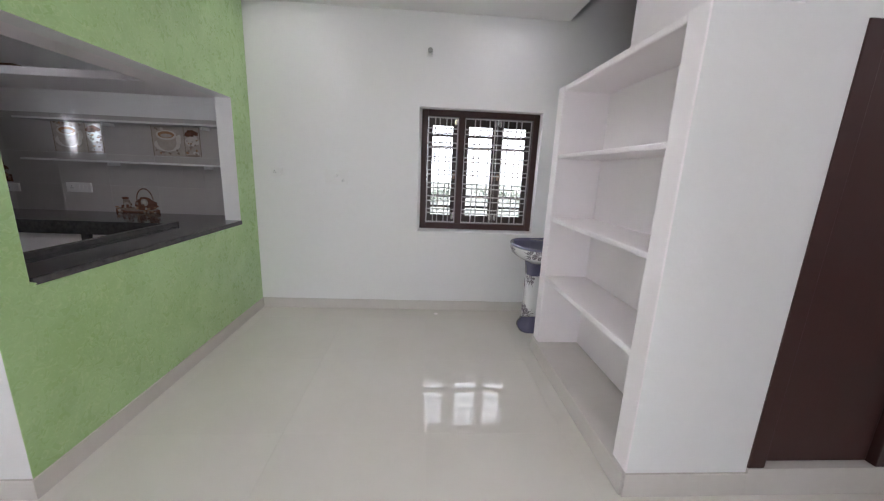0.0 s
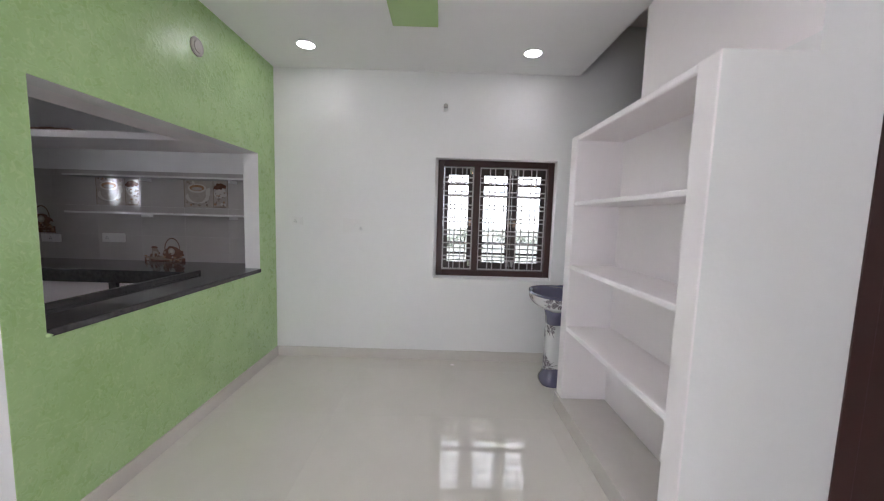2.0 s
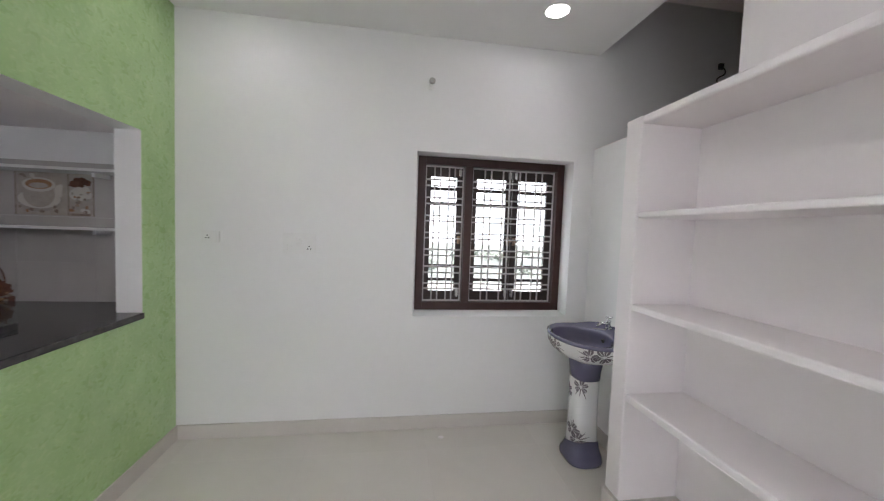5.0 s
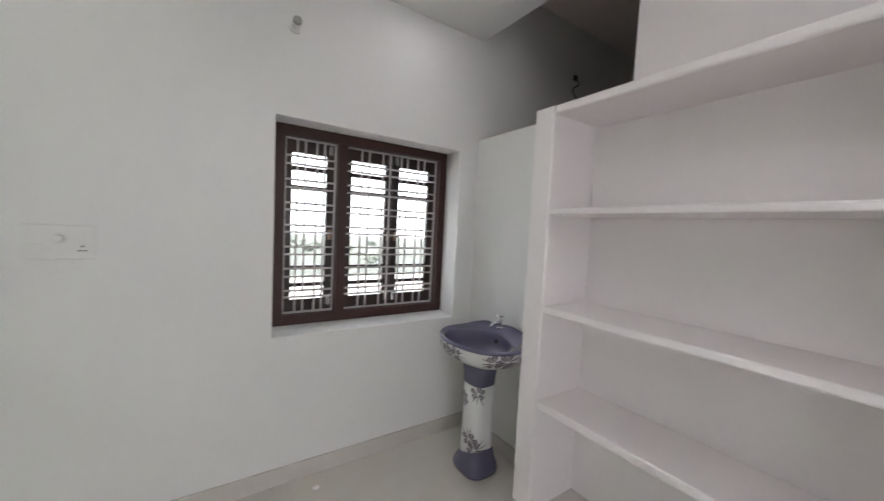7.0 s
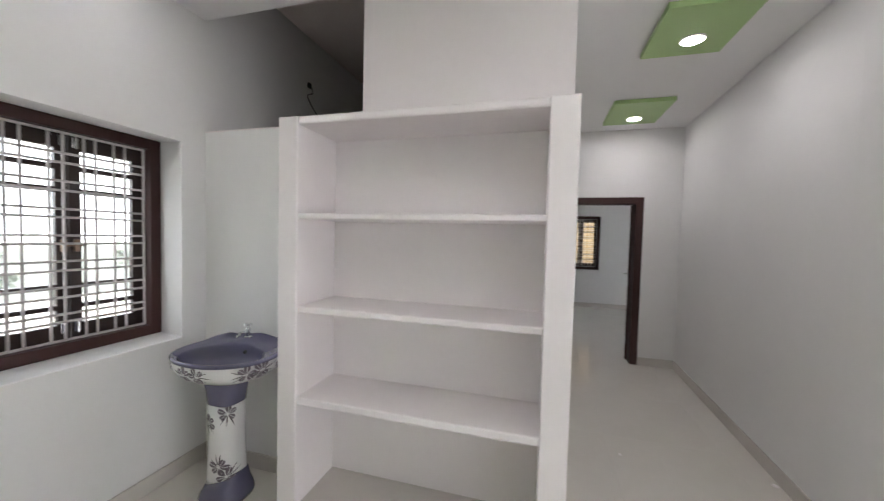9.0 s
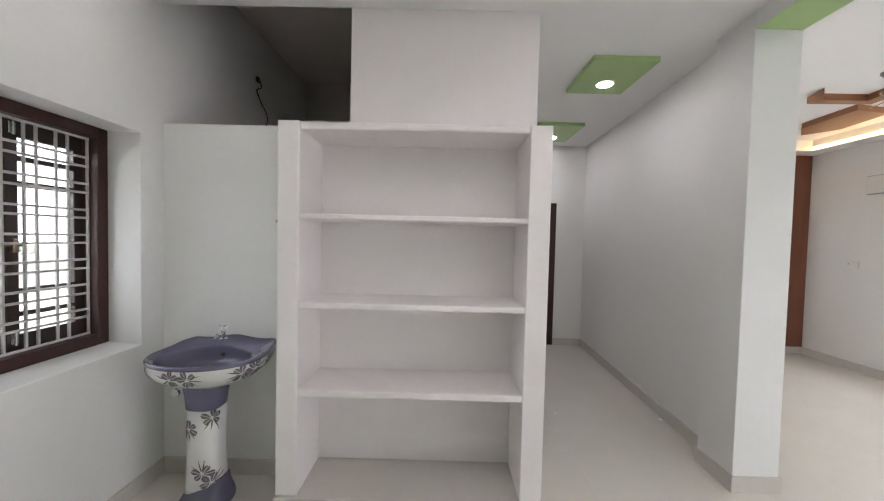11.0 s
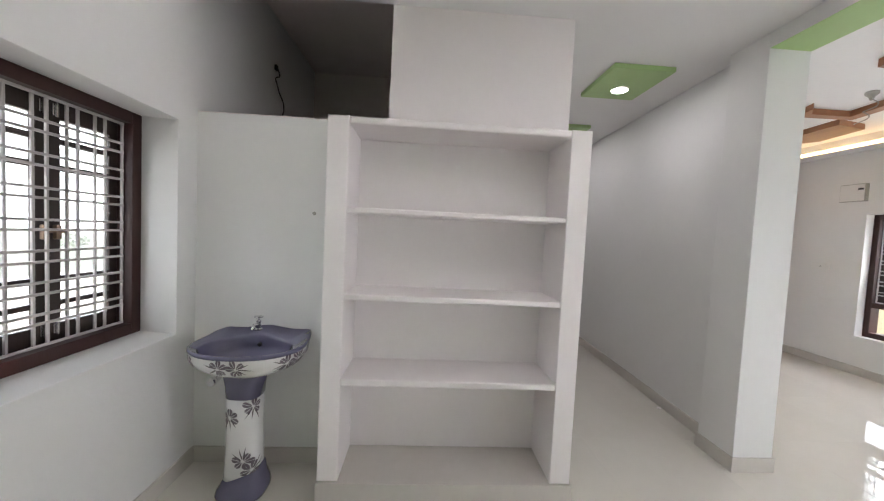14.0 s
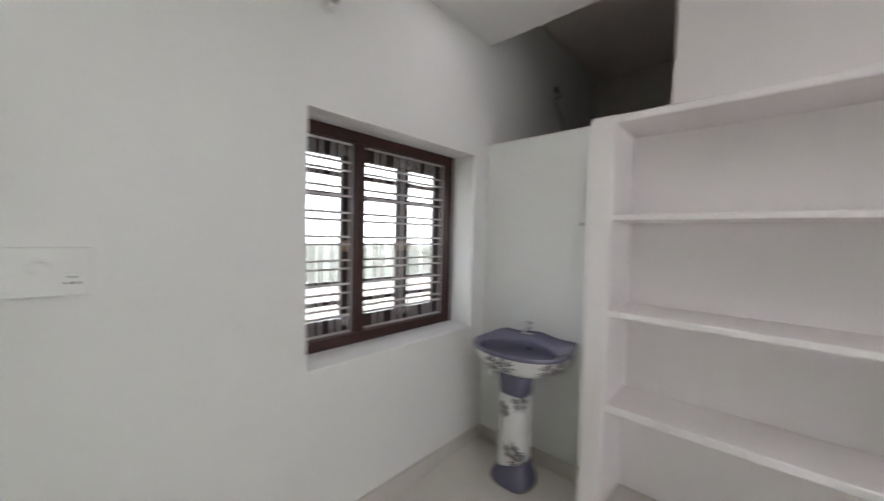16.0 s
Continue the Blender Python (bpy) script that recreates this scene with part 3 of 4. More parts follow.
def basin_lift(x, y):
    """The back ledge rises behind the bowl, most of all in a crest behind the tap."""
    t = max(0.0, min(1.0, (x - 0.07) / 0.12))
    crest = math.exp(-(y / 0.10) ** 2) + 0.15 * math.exp(-((abs(y) - 0.235) / 0.04) ** 2)
    return (0.012 + 0.022 * crest) * t * t * (3 - 2 * t)


def ring_shell(rings, n=72, cap0=False, cap1=False):
    """Rings of (scale, height, lift, hollow): hollow blends from the outline to the bowl's own ellipse."""
    bm = bmesh.new()
    made = []
    for k, z, lift, hollow in rings:
        ring = []
        for i in range(n):
            th = 2 * math.pi * i / n
            x, y = basin_outline(th, k)
            x = min(x, BLOCKX - BX - 0.003)
            ex, ey = -0.045 + 0.172 * k * math.cos(th), 0.238 * k * math.sin(th)
            x, y = x + (ex - x) * hollow, y + (ey - y) * hollow
            ring.append(bm.verts.new((x, y, z + lift * basin_lift(x, y))))
        made.append(ring)
    for p, q in zip(made, made[1:]):
        for i in range(n):
            bm.faces.new((p[i], p[(i + 1) % n], q[(i + 1) % n], q[i]))
    if cap0:
        bm.faces.new(made[0][::-1])
    if cap1:
        bm.faces.new(made[-1])
    return bm


OUTER = [(0.34, 0.678), (0.42, 0.690), (0.62, 0.710), (0.80, 0.735), (0.92, 0.765), (0.975, 0.793), (0.985, 0.830)]
basin = tagged(holder("wash_basin", BX, BY, 0), "pedestal wash basin in slate-violet and white glaze with flower decals", "wash basin")
part("bowl", ring_shell([(k, z, max(0, (z - 0.7) / 0.12), 0) for k, z in OUTER], cap0=True), CHINA, basin, "white glazed bowl", True)
part("rim", ring_shell([(0.985, 0.829, 1, 0), (1.0, 0.831, 1, 0), (1.008, 0.837, 1, 0), (1.006, 0.845, 1, 0), (0.99, 0.850, 1, 0), (0.965, 0.851, 1, 0), (0.945, 0.847, 1, 0),
                        (1.06, 0.842, 1, 0.85), (1.03, 0.841, 1, 1), (1.005, 0.837, 1, 1), (0.985, 0.826, 0.9, 1), (0.965, 0.80, 0.5, 1), (0.93, 0.772, 0.1, 1), (0.84, 0.748, 0, 1),
                        (0.62, 0.728, 0, 1), (0.36, 0.717, 0, 1), (0.10, 0.713, 0, 1)], cap1=True), GLAZE, basin, "glossy slate-violet rim and inside", True)
part("drain", lathe([(0.024, 0.0), (0.024, 0.004), (0.012, 0.005)], 20, at=(-0.04, 0, 0.714)), STEEL, basin)
part("overflow", rod((0.112, 0.0, 0.80), (0.13, 0.0, 0.805), 0.012, 16), DARK, basin)


def column(rings, n=48):
    bm = bmesh.new()
    made = []
    for hx, hy, z, slant in (q if len(q) == 4 else (*q, 0) for q in rings):
        ring = []
        for i in range(n):
            th = 2 * math.pi * i / n
            c, s = math.cos(th), math.sin(th)
            r = (abs(c) ** 3 + abs(s) ** 3) ** (-1 / 3)
            ring.append(bm.verts.new((hx * r * c, hy * r * s, z - slant * s)))
        made.append(ring)
    for p, q in zip(made, made[1:]):
        for i in range(n):
            bm.faces.new((p[i], p[(i + 1) % n], q[(i + 1) % n], q[i]))
    bm.faces.new(made[0][::-1])
    bm.faces.new(made[-1])
    return bm


PEDX, PEDY = 0.012, 0.022
pillar_parts = [
    part("pedestal", column([(0.090, 0.097, 0.10), (0.088, 0.094, 0.13), (0.083, 0.089, 0.25), (0.080, 0.086, 0.40), (0.081, 0.087, 0.556)]), CHINA, basin, "white glazed pedestal", True),
    part("collar", column([(0.083, 0.089, 0.553), (0.086, 0.092, 0.557), (0.089, 0.096, 0.62), (0.100, 0.108, 0.694)]), GLAZE, basin, "slate-violet collar", True),
    part("foot", column([(0.120, 0.130, 0.0), (0.123, 0.133, 0.02), (0.116, 0.126, 0.05, 0.008), (0.101, 0.109, 0.085, 0.02), (0.0935, 0.1005, 0.118, 0.036), (0.086, 0.091, 0.121, 0.036)]), GLAZE, basin, "slate-violet foot", True)]
for q in pillar_parts:
    q.location = (PEDX, PEDY, 0)


def pedestal_skin(th, z):
    f = min(1, max(0, (z - 0.10) / 0.46))
    hx, hy = 0.090 - 0.010 * min(1, f * 1.6), 0.097 - 0.011 * min(1, f * 1.6)
    c, s = math.cos(th), math.sin(th)
    r = (abs(c) ** 3 + abs(s) ** 3) ** (-1 / 3) + 0.05
    return Vector((PEDX + hx * r * c, PEDY + hy * r * s, z))


def bowl_skin(th, z):
    for (k0, z0), (k1, z1) in zip(OUTER, OUTER[1:]):
        if z0 <= z <= z1:
            k = k0 + (k1 - k0) * (z - z0) / (z1 - z0)
            x, y = basin_outline(th, k + 0.012)
            return Vector((x, y, z - 0.001 + max(0, (z - 0.7) / 0.12) * basin_lift(x, y)))
    x, y = basin_outline(th, 0.995)
    return Vector((x, y, z))


def flower(skin, th, z, size, radius, lean, rng):
    """Petals and twigs lying on a glazed surface."""
    petals, twigs = bmesh.new(), bmesh.new()
    put = lambda bm, pts: bm.faces.new([bm.verts.new(skin(th + u / radius, z + v)) for u, v in pts])
    for i in range(5):
        a = lean + math.pi + (i - 2) * 1.12 + rng.uniform(-0.12, 0.12)
        L = 1.65 * size * rng.uniform(0.88, 1.1)
        for half in (1, -1):
            side = [(0.14, 0.02), (0.35, 0.15), (0.62, 0.26), (0.85, 0.22), (1.0, 0.04)]
            pts = [(0.16, half * 0.012)] + [(q, half * (w + 0.03)) for q, w in side] + [(0.9, half * 0.022), (0.5, half * 0.03)]
            pts = [(L * (q * math.cos(a) - w * math.sin(a)), L * (q * math.sin(a) + w * math.cos(a))) for q, w in pts]
            put(petals, pts if half < 0 else pts[::-1])
    for k in range(3):
        a = lean + 0.5 * (k - 1) + rng.uniform(-0.1, 0.1)
        stem, tip, n = size * 0.45, size * rng.uniform(2.2, 3.0), 0.08 * size
        mid = (stem + tip) / 2
        line = [(stem, n), (mid, 1.5 * n), (tip, 0), (mid, -0.6 * n), (stem, -n)]
        put(twigs, [(q * math.cos(a) - w * math.sin(a), q * math.sin(a) + w * math.cos(a)) for q, w in line])
    part("flower_decal", petals, PETAL, basin, "dark violet flower decal")
    part("twig_decal", twigs, TWIG, basin, "dark brown twig decal")


rng = random.Random(4)
for th, z, size, lean in ((226, 0.515, 0.031, -1.6), (152, 0.455, 0.030, -1.5), (199, 0.218, 0.031, 1.9), (222, 0.165, 0.031, 0.4)):
    flower(pedestal_skin, radians(th), z, size, 0.088, lean, rng)
for th, z, size, lean in ((169, 0.787, 0.031, 3.5), (190, 0.787, 0.031, -0.1), (243, 0.789, 0.031, 3.4), (258, 0.795, 0.031, 0.3), (284, 0.80, 0.024, 0.2), (125, 0.79, 0.026, 3.0)):
    flower(bowl_skin, radians(th), z, size, 0.26, lean, rng)

tap = tagged(holder("tap", BX + 0.175, BY + 0.035, 0.872), "small chrome pillar tap on the basin ledge", "tap")
part("tap_base", lathe([(0.022, 0), (0.022, 0.006), (0.013, 0.012), (0.013, 0.05), (0.016, 0.054), (0.009, 0.062)], 20), STEEL, tap, smooth=False)
tb = rod((0, 0, 0.035), (-0.06, 0, 0.042), 0.010, 12)
rod((-0.058, 0, 0.042), (-0.085, 0, 0.018), 0.010, 12, tb, 0.008)
part("spout", tb, STEEL, tap, smooth=True)
kb = rod((0, 0, 0.06), (0, 0, 0.078), 0.006, 10)
rod((-0.026, 0, 0.08), (0.026, 0, 0.08), 0.006, 10, kb)
rod((0, -0.026, 0.08), (0, 0.026, 0.08), 0.006, 10, kb)
part("knob", kb, STEEL, tap)

valve = tagged(holder("angle_valve", BLOCKX, 3.545, 0.575), "chrome angle valve on the wall below the basin", "valve")
vb = lathe([(0.034, 0), (0.034, 0.005), (0.016, 0.010), (0.016, 0.085), (0.021, 0.088), (0.021, 0.118), (0.012, 0.122)], 20)
bmesh.ops.rotate(vb, verts=vb.verts, matrix=Matrix.Rotation(radians(-90), 3, "Y"))
part("valve_body", vb, STEEL, valve)
kn = lathe([(0.016, 0), (0.024, 0.004), (0.027, 0.012), (0.027, 0.030), (0.022, 0.038), (0.008, 0.040)], 16)
bmesh.ops.rotate(kn, verts=kn.verts, matrix=Matrix.Rotation(radians(-90), 3, "Y"))
bmesh.ops.translate(kn, verts=kn.verts, vec=(-0.122, 0, 0))
part("valve_knob", kn, STEEL, valve)
part("valve_outlet", rod((-0.075, 0, 0), (-0.075, -0.02, 0.055), 0.011, 12), STEEL, valve)

plug = tagged(part("wall_plug", rod((BLOCKX - 0.006, 3.03, 1.59), (BLOCKX + 0.002, 3.03, 1.59), 0.011, 16), RIMGREY), "dark open pipe end in the wall above the basin", "pipe end")

# ---- loft wiring ----
cu = bpy.data.curves.new("loft_cable", "CURVE")
cu.dimensions, cu.bevel_depth, cu.bevel_resolution = "3D", 0.005, 2
sp = cu.splines.new("NURBS")
cable = [(0, 2.90), (0.025, 2.84), (-0.03, 2.80), (-0.025, 2.74), (0.03, 2.70), (0.06, 2.64), (0.10, 2.58), (0.05, 2.52), (0.06, 2.46), (0.0, 2.42), (0.03, 2.36), (0.06, 2.30), (0.02, 2.22), (0.035, 2.156)]
sp.points.add(len(cable) - 1)
for i, (dx, z) in enumerate(cable):
    sp.points[i].co = (2.30 + 1.7 * dx, NORTH - 0.02 - 0.02 * (i % 2), z, 1)
sp.use_endpoint_u, sp.order_u = True, 3
cu.materials.append(BLACKWIRE)
lc = new("loft_cable", cu)
tagged(lc, "loose black electric cable hanging on the loft wall", "cable")
part("junction_box", box((2.28, NORTH - 0.02, 2.88), (2.32, NORTH - 0.001, 2.925), 0.003), BLACKWIRE, lc)

# ---- lights on the ceiling ----


def downlight(name, x, y, z, r, led, label):
    d = tagged(holder(name, x, y, z), label, "ceiling light")
    part("trim_ring", lathe([(r + 0.012, 0), (r + 0.012, -0.003), (r + 0.004, -0.007), (r, -0.004), (r - 0.002, 0)], 36), PLASTIC, d)
    part("diffuser", lathe([(r - 0.001, -0.0075), (r - 0.004, -0.009), (0.01, -0.0095)], 32), led, d)
    return d


L = "round recessed LED downlight, switched on"
# The pair at y 0.95 is unseen, added by symmetry to brighten the room.
for x, y in ((-1.22, 3.255), (0.678, 3.283), (-1.22, 0.95), (0.678, 0.95)):
    tagged(downlight("downlight", x, y, CEILZ, 0.068, LED, L), group="downlights of the dining room")
downlight("downlight", 3.10, -2.30, 2.93, 0.075, LED_PANEL, "round recessed LED downlight in the hall, switched on")
downlight("spotlight", 0.69, 0.07, 2.78, 0.022, SPOTLED, "small LED spot in the green beam, switched on")


def ceiling_panel(x0, x1, y0, y1, z0):
    p = tagged(part("ceiling_panel", box((x0, y0, z0), (x1, y1, CEILZ), 0.004), GREENFLAT), "green painted rectangular panel fixed under the ceiling", "ceiling panel", "green ceiling panels")
    return p


ceiling_panel(1.72, 2.31, 0.455, 0.945, 2.842)
ceiling_panel(3.19, 3.86, 0.42, 0.95, 2.842)
ceiling_panel(-0.442, -0.115, 1.08, 2.86, 2.842)
# The two at x -0.28 are unseen, added to light the shelf.
for x, y in ((2.10, 0.69), (3.66, 0.67), (-0.28, 1.45), (-0.28, 2.2)):
    downlight("downlight", x, y, 2.842, 0.062, LED_PANEL, "round LED downlight in a green panel, switched on")

# ---- wall fittings ----


def plate(name, x0, x1, z0, z1, y, label, category, sockets=(), rockers=(), drop=0.0, dial=None):
    h = tagged(holder(name, (x0 + x1) / 2, y, (z0 + z1) / 2), label, category)
    w, t = (x1 - x0) / 2, (z1 - z0) / 2
    part("face_plate", box((-w, -0.020, -t), (w, -0.012, t), 0.003), PLASTIC, h)
    part("back_box", box((-w + 0.003, -0.012, -t + 0.003), (w - 0.003, 0, t - 0.003), 0.001), PLASTIC, h)
    for u in sockets:
        part("socket_module", box((u - 0.02, -0.021, -0.024 - drop), (u + 0.02, -0.018, 0.024 - drop), 0.001), PLASTIC, h)
        for du, dz in ((0, 0.011), (-0.009, -0.007), (0.009, -0.007)):
            part("socket_hole", rod((u + du, -0.0215, dz - drop), (u + du, -0.0205, dz - drop), 0.0042, 10), DARK, h)
    for u in rockers:
        part("rocker", box((u - 0.011, -0.023, -0.022 - drop), (u + 0.011, -0.018, 0.022 - drop), 0.002), PLASTIC, h)
    if dial is not None:
        db = lathe([(0.026, 0), (0.026, 0.004), (0.017, 0.007), (0.015, 0.022), (0.012, 0.024)], 24)
        bmesh.ops.rotate(db, verts=db.verts, matrix=Matrix.Rotation(radians(90), 3, "X"))
        bmesh.ops.translate(db, verts=db.verts, vec=(dial, -0.019, 0.015))
        part("regulator_dial", db, PLASTIC, h, "white fan regulator dial")
    return h


plate("wall_socket", -1.553, -1.441, 1.360, 1.440, NORTH, "white three-pin socket with a switch on the wall", "socket", (-0.018,), (0.028,))
plate("switch_board", -1.038, -0.818, 1.300, 1.442, NORTH, "white switch board with a socket and a fan regulator", "switch", (0.068,), (-0.085, -0.058), 0.028, 0.0)
bulb = tagged(holder("bulb_holder", -0.041, NORTH, 2.532), "white angled bulb holder without a bulb", "bulb holder")
part("base_plate", rod((0, 0, 0), (0, -0.014, 0), 0.03, 20), PLASTIC, bulb)
part("socket_cup", rod((0, -0.012, 0), (0, -0.055, 0.012), 0.019, 16, r2=0.016), PLASTIC, bulb)
part("socket_ring", rod((0, -0.05, 0.011), (0, -0.066, 0.015), 0.022, 16), RIMGREY, bulb)
vent = tagged(holder("vent_cap", GREENX, 2.646, 2.565), "round grey exhaust pipe cap high on the green wall", "vent")
va = lathe([(0.060, 0), (0.062, 0.008), (0.055, 0.014), (0.048, 0.012), (0.01, 0.010)], 32)
bmesh.ops.rotate(va, verts=va.verts, matrix=Matrix.Rotation(radians(90), 3, "Y"))
part("cap", va, CAP, vent)
vb = lathe([(0.040, 0.012), (0.036, 0.017), (0.01, 0.018)], 24)
bmesh.ops.rotate(vb, verts=vb.verts, matrix=Matrix.Rotation(radians(90), 3, "Y"))
part("cap_disc", vb, CAP, vent)
for x, y, s in ((0.10, 3.60, 0.02), (2.13, 1.0, 0.012), (2.07, 0.12, 0.02)):
    chip = bmesh.new()
    bmesh.ops.create_icosphere(chip, subdivisions=2, radius=s)
    rc = random.Random(int(x * 100))
    for v in chip.verts:
        v.co = (x + v.co.x * rc.uniform(0.7, 1.2), y + v.co.y * rc.uniform(0.6, 1.0), max(0.0, 0.004 + v.co.z * 0.35))
    tagged(part("plaster_chip", chip, PLASTER), "small white plaster chip lying on the floor", "debris")

# ---- kitchen ----
CT, TZ = 0.957, 0.918
counter = tagged(part("hatch_counter", solid([(-2.04, GREENX + 0.012, 1.645, 3.416, CT - 0.036, CT), (-2.04, GREENX - 0.14, 1.632, NORTH - 0.009, CT - 0.036, CT)]), GRANITE),
                 "polished black granite counter in the serving hatch", "counter")
soften(counter, 0.006)
part("counter_lip", box((-2.075, 1.632, CT - 0.075), (-2.04, 3.08, CT + 0.028), 0.004), GRANITE, counter)
back = tagged(part("kitchen_platform", solid([(KITW, -2.041, 3.08, NORTH - 0.009, CT - 0.04, CT - 0.003)]), GRANITE), "polished black granite cooking platform", "counter")
part("platform_base", box((KITW, 3.12, 0.0), (-2.06, 3.70, CT - 0.042), 0.003), PLASTER, back, "white plastered platform base")
part("platform_lip", box((KITW, 3.065, CT - 0.10), (-2.056, 3.08, CT + 0.008), 0.004), GRANITE, back)
for x in (-4.0, -2.79):
    part("platform_support", box((x - 0.03, 3.082, 0.0), (x + 0.03, 3.119, CT - 0.042), 0.003), GRANITE, back)
part("hatch_base", box((-1.98, 1.64, 0.0), (GREENX - 0.141, 3.06, CT - 0.036), 0.003), PLASTER, counter)
structure("kitchen_loft_slab", solid([(KITW, GREENX - 0.14, 3.15, NORTH, 2.045, 2.105), (-2.07, GREENX - 0.14, 1.64, 3.15, 2.006, 2.105)]), PLASTER, "white plastered loft slab over the cooking platform", "shelf slab", 0.006)
for i, (x, w) in enumerate(((-3.60, 0.13), (-3.455, 0.12), (-3.32, 0.11))):
    tagged(part("carton", box((x, 3.22, 2.105), (x + w, 3.32, 2.135 + 0.004 * (i % 2)), 0.002), BOXRED), "small faded red-brown carton on the kitchen loft slab", "carton", "cartons on the loft slab")
for z in (1.79, 1.44):
    ks = tagged(part("kitchen_shelf", box((-3.63, 3.535, z - 0.018), (GREENX - 0.145, NORTH - 0.009, z), 0.003), MARBLE), "thin white marble kitchen wall shelf", "shelf", "kitchen wall shelves")
    for x in (-2.95, -2.1):
        part("bracket", box((x - 0.008, 3.60, z - 0.045), (x + 0.008, NORTH - 0.009, z - 0.018), 0.002), MARBLE, ks)
plate("kitchen_switch_board", -3.45, -3.228, 1.135, 1.225, NORTH - 0.009, "white kitchen switch board with a socket", "switch", (-0.06,), (0.0, 0.035, 0.07))
plate("kitchen_socket", -4.06, -3.875, 1.12, 1.20, NORTH - 0.009, "white kitchen wall socket", "socket", (0.0,), ())

lump = bmesh.new()
bmesh.ops.create_icosphere(lump, subdivisions=2, radius=0.016)
rl = random.Random(3)
for v in lump.verts:
    v.co = (GREENX + 0.004 + v.co.x * rl.uniform(0.4, 0.6), 1.652 + v.co.y * rl.uniform(0.8, 1.2), 0.93 + v.co.z * rl.uniform(0.7, 1.1))
tagged(part("plaster_lump", lump, GREENWALL), "small green painted plaster lump at the counter corner", "debris")

# ---- hall ----


def teak_plate(name, pts, z0, z1, label):
    bm = bmesh.new()
    f = bm.faces.new([bm.verts.new((x, y, z0)) for x, y in pts])
    r = bmesh.ops.extrude_face_region(bm, geom=[f])
    bmesh.ops.translate(bm, verts=[v for v in r["geom"] if isinstance(v, bmesh.types.BMVert)], vec=(0, 0, z1 - z0))
    bmesh.ops.recalc_face_normals(bm, faces=bm.faces)
    return tagged(part(name, bm, TEAK), label, "ceiling panel", "teak ceiling panels of the hall")


teak_plate("ceiling_panel", [(2.62, -2.02), (3.2, -2.06), (3.45, -2.30), (3.2, -2.50), (2.70, -2.42)], 2.87, 2.93, "teak veneered angular panel under the hall ceiling")
teak_plate("ceiling_panel", [(2.28, -1.33), (2.40, -1.45), (2.40, -1.86), (2.05, -1.80), (1.60, -1.70), (1.60, -1.78), (2.1, -1.92), (2.48, -1.98), (2.50, -1.40)], 2.87, 2.93,
           "teak veneered angular band under the hall ceiling")
teak_plate("ceiling_panel", [(1.49, -0.90), (1.10, -0.80), (0.6, -0.95), (0.6, -1.35), (1.1, -1.45), (1.5, -1.15)], 2.87, 2.93, "teak veneered angular panel under the hall ceiling")
cove = tagged(part("cove_light", box((0.6, HALLS + 0.262, 2.80), (HALLE - 0.27, HALLS + 0.272, 2.83)), COVE), "warm LED cove strip along the hall ceiling border", "cove light")
hook = tagged(holder("fan_hook", 1.98, -1.52, 2.93), "ceiling fan hook box with loose wires", "fan hook")
part("hook_box", lathe([(0.045, 0), (0.045, -0.02), (0.02, -0.045), (0.012, -0.07), (0.006, -0.075)], 20), RIMGREY, hook)
hc = bpy.data.curves.new("loose_wire", "CURVE")
hc.dimensions, hc.bevel_depth = "3D", 0.004
sp = hc.splines.new("NURBS")
sp.points.add(13)
for i in range(14):
    a = i * 1.1
    sp.points[i].co = (0.01 * i - 0.05 + 0.03 * math.cos(a), 0.04 * math.sin(a), -0.06 - 0.016 * i, 1)
sp.order_u = 3
hc.materials.append(RIMGREY)
o = new("loose_wire", hc)
o.parent = hook
fuse = tagged(holder("fuse_box", 3.245, HALLS, 2.27), "grey steel fuse box with a dark latch", "fuse box")
part("case", box((-0.135, 0, -0.11), (0.135, 0.05, 0.11), 0.004), RIMGREY, fuse)
part("cover", box((-0.128, 0.05, -0.103), (0.128, 0.056, 0.103), 0.003), PLASTIC, fuse)
part("latch", box((-0.12, 0.056, 0.03), (-0.065, 0.062, 0.055), 0.002), DARK, fuse)
hs = plate("hall_switch_board", -0.105, 0.105, 1.265, 1.355, 0, "white hall switch board with a socket", "switch", (0.0,), (-0.07, 0.07))
hs.matrix_world = pose(3.545, HALLS, 1.31, 0, 0, 180)
strip = tagged(part("wood_strip", box((HALLE - 0.02, HALLS + 0.004, SK), (HALLE - 0.001, HALLS + 0.30, 2.788), 0.003), REDWOOD), "tall red-brown wooden wall panel in the hall corner", "wall panel")

# ---- outside ----
house = tagged(holder("neighbour_house", 16, 1, -0.7), "plain ochre painted house seen through the bedroom window", "house")
part("wall", box((-1.5, -6, 0), (4, 8, 5.4), 0.02), OCHRE, house)
part("roof", box((-1.8, -6.3, 5.4), (4.3, 8.3, 5.6), 0.02), CEMENT, house)
for y in (-3.5, 2.5, 5.5):
    for z in (0.9, 3.4):
        wd = part("window", box((-1.53, y, z), (-1.49, y + 1.2, z + 1.2), 0.005), WOOD, house)
        part("pane", box((-1.536, y + 0.1, z + 0.1), (-1.492, y + 1.1, z + 1.1)), DARK, wd)

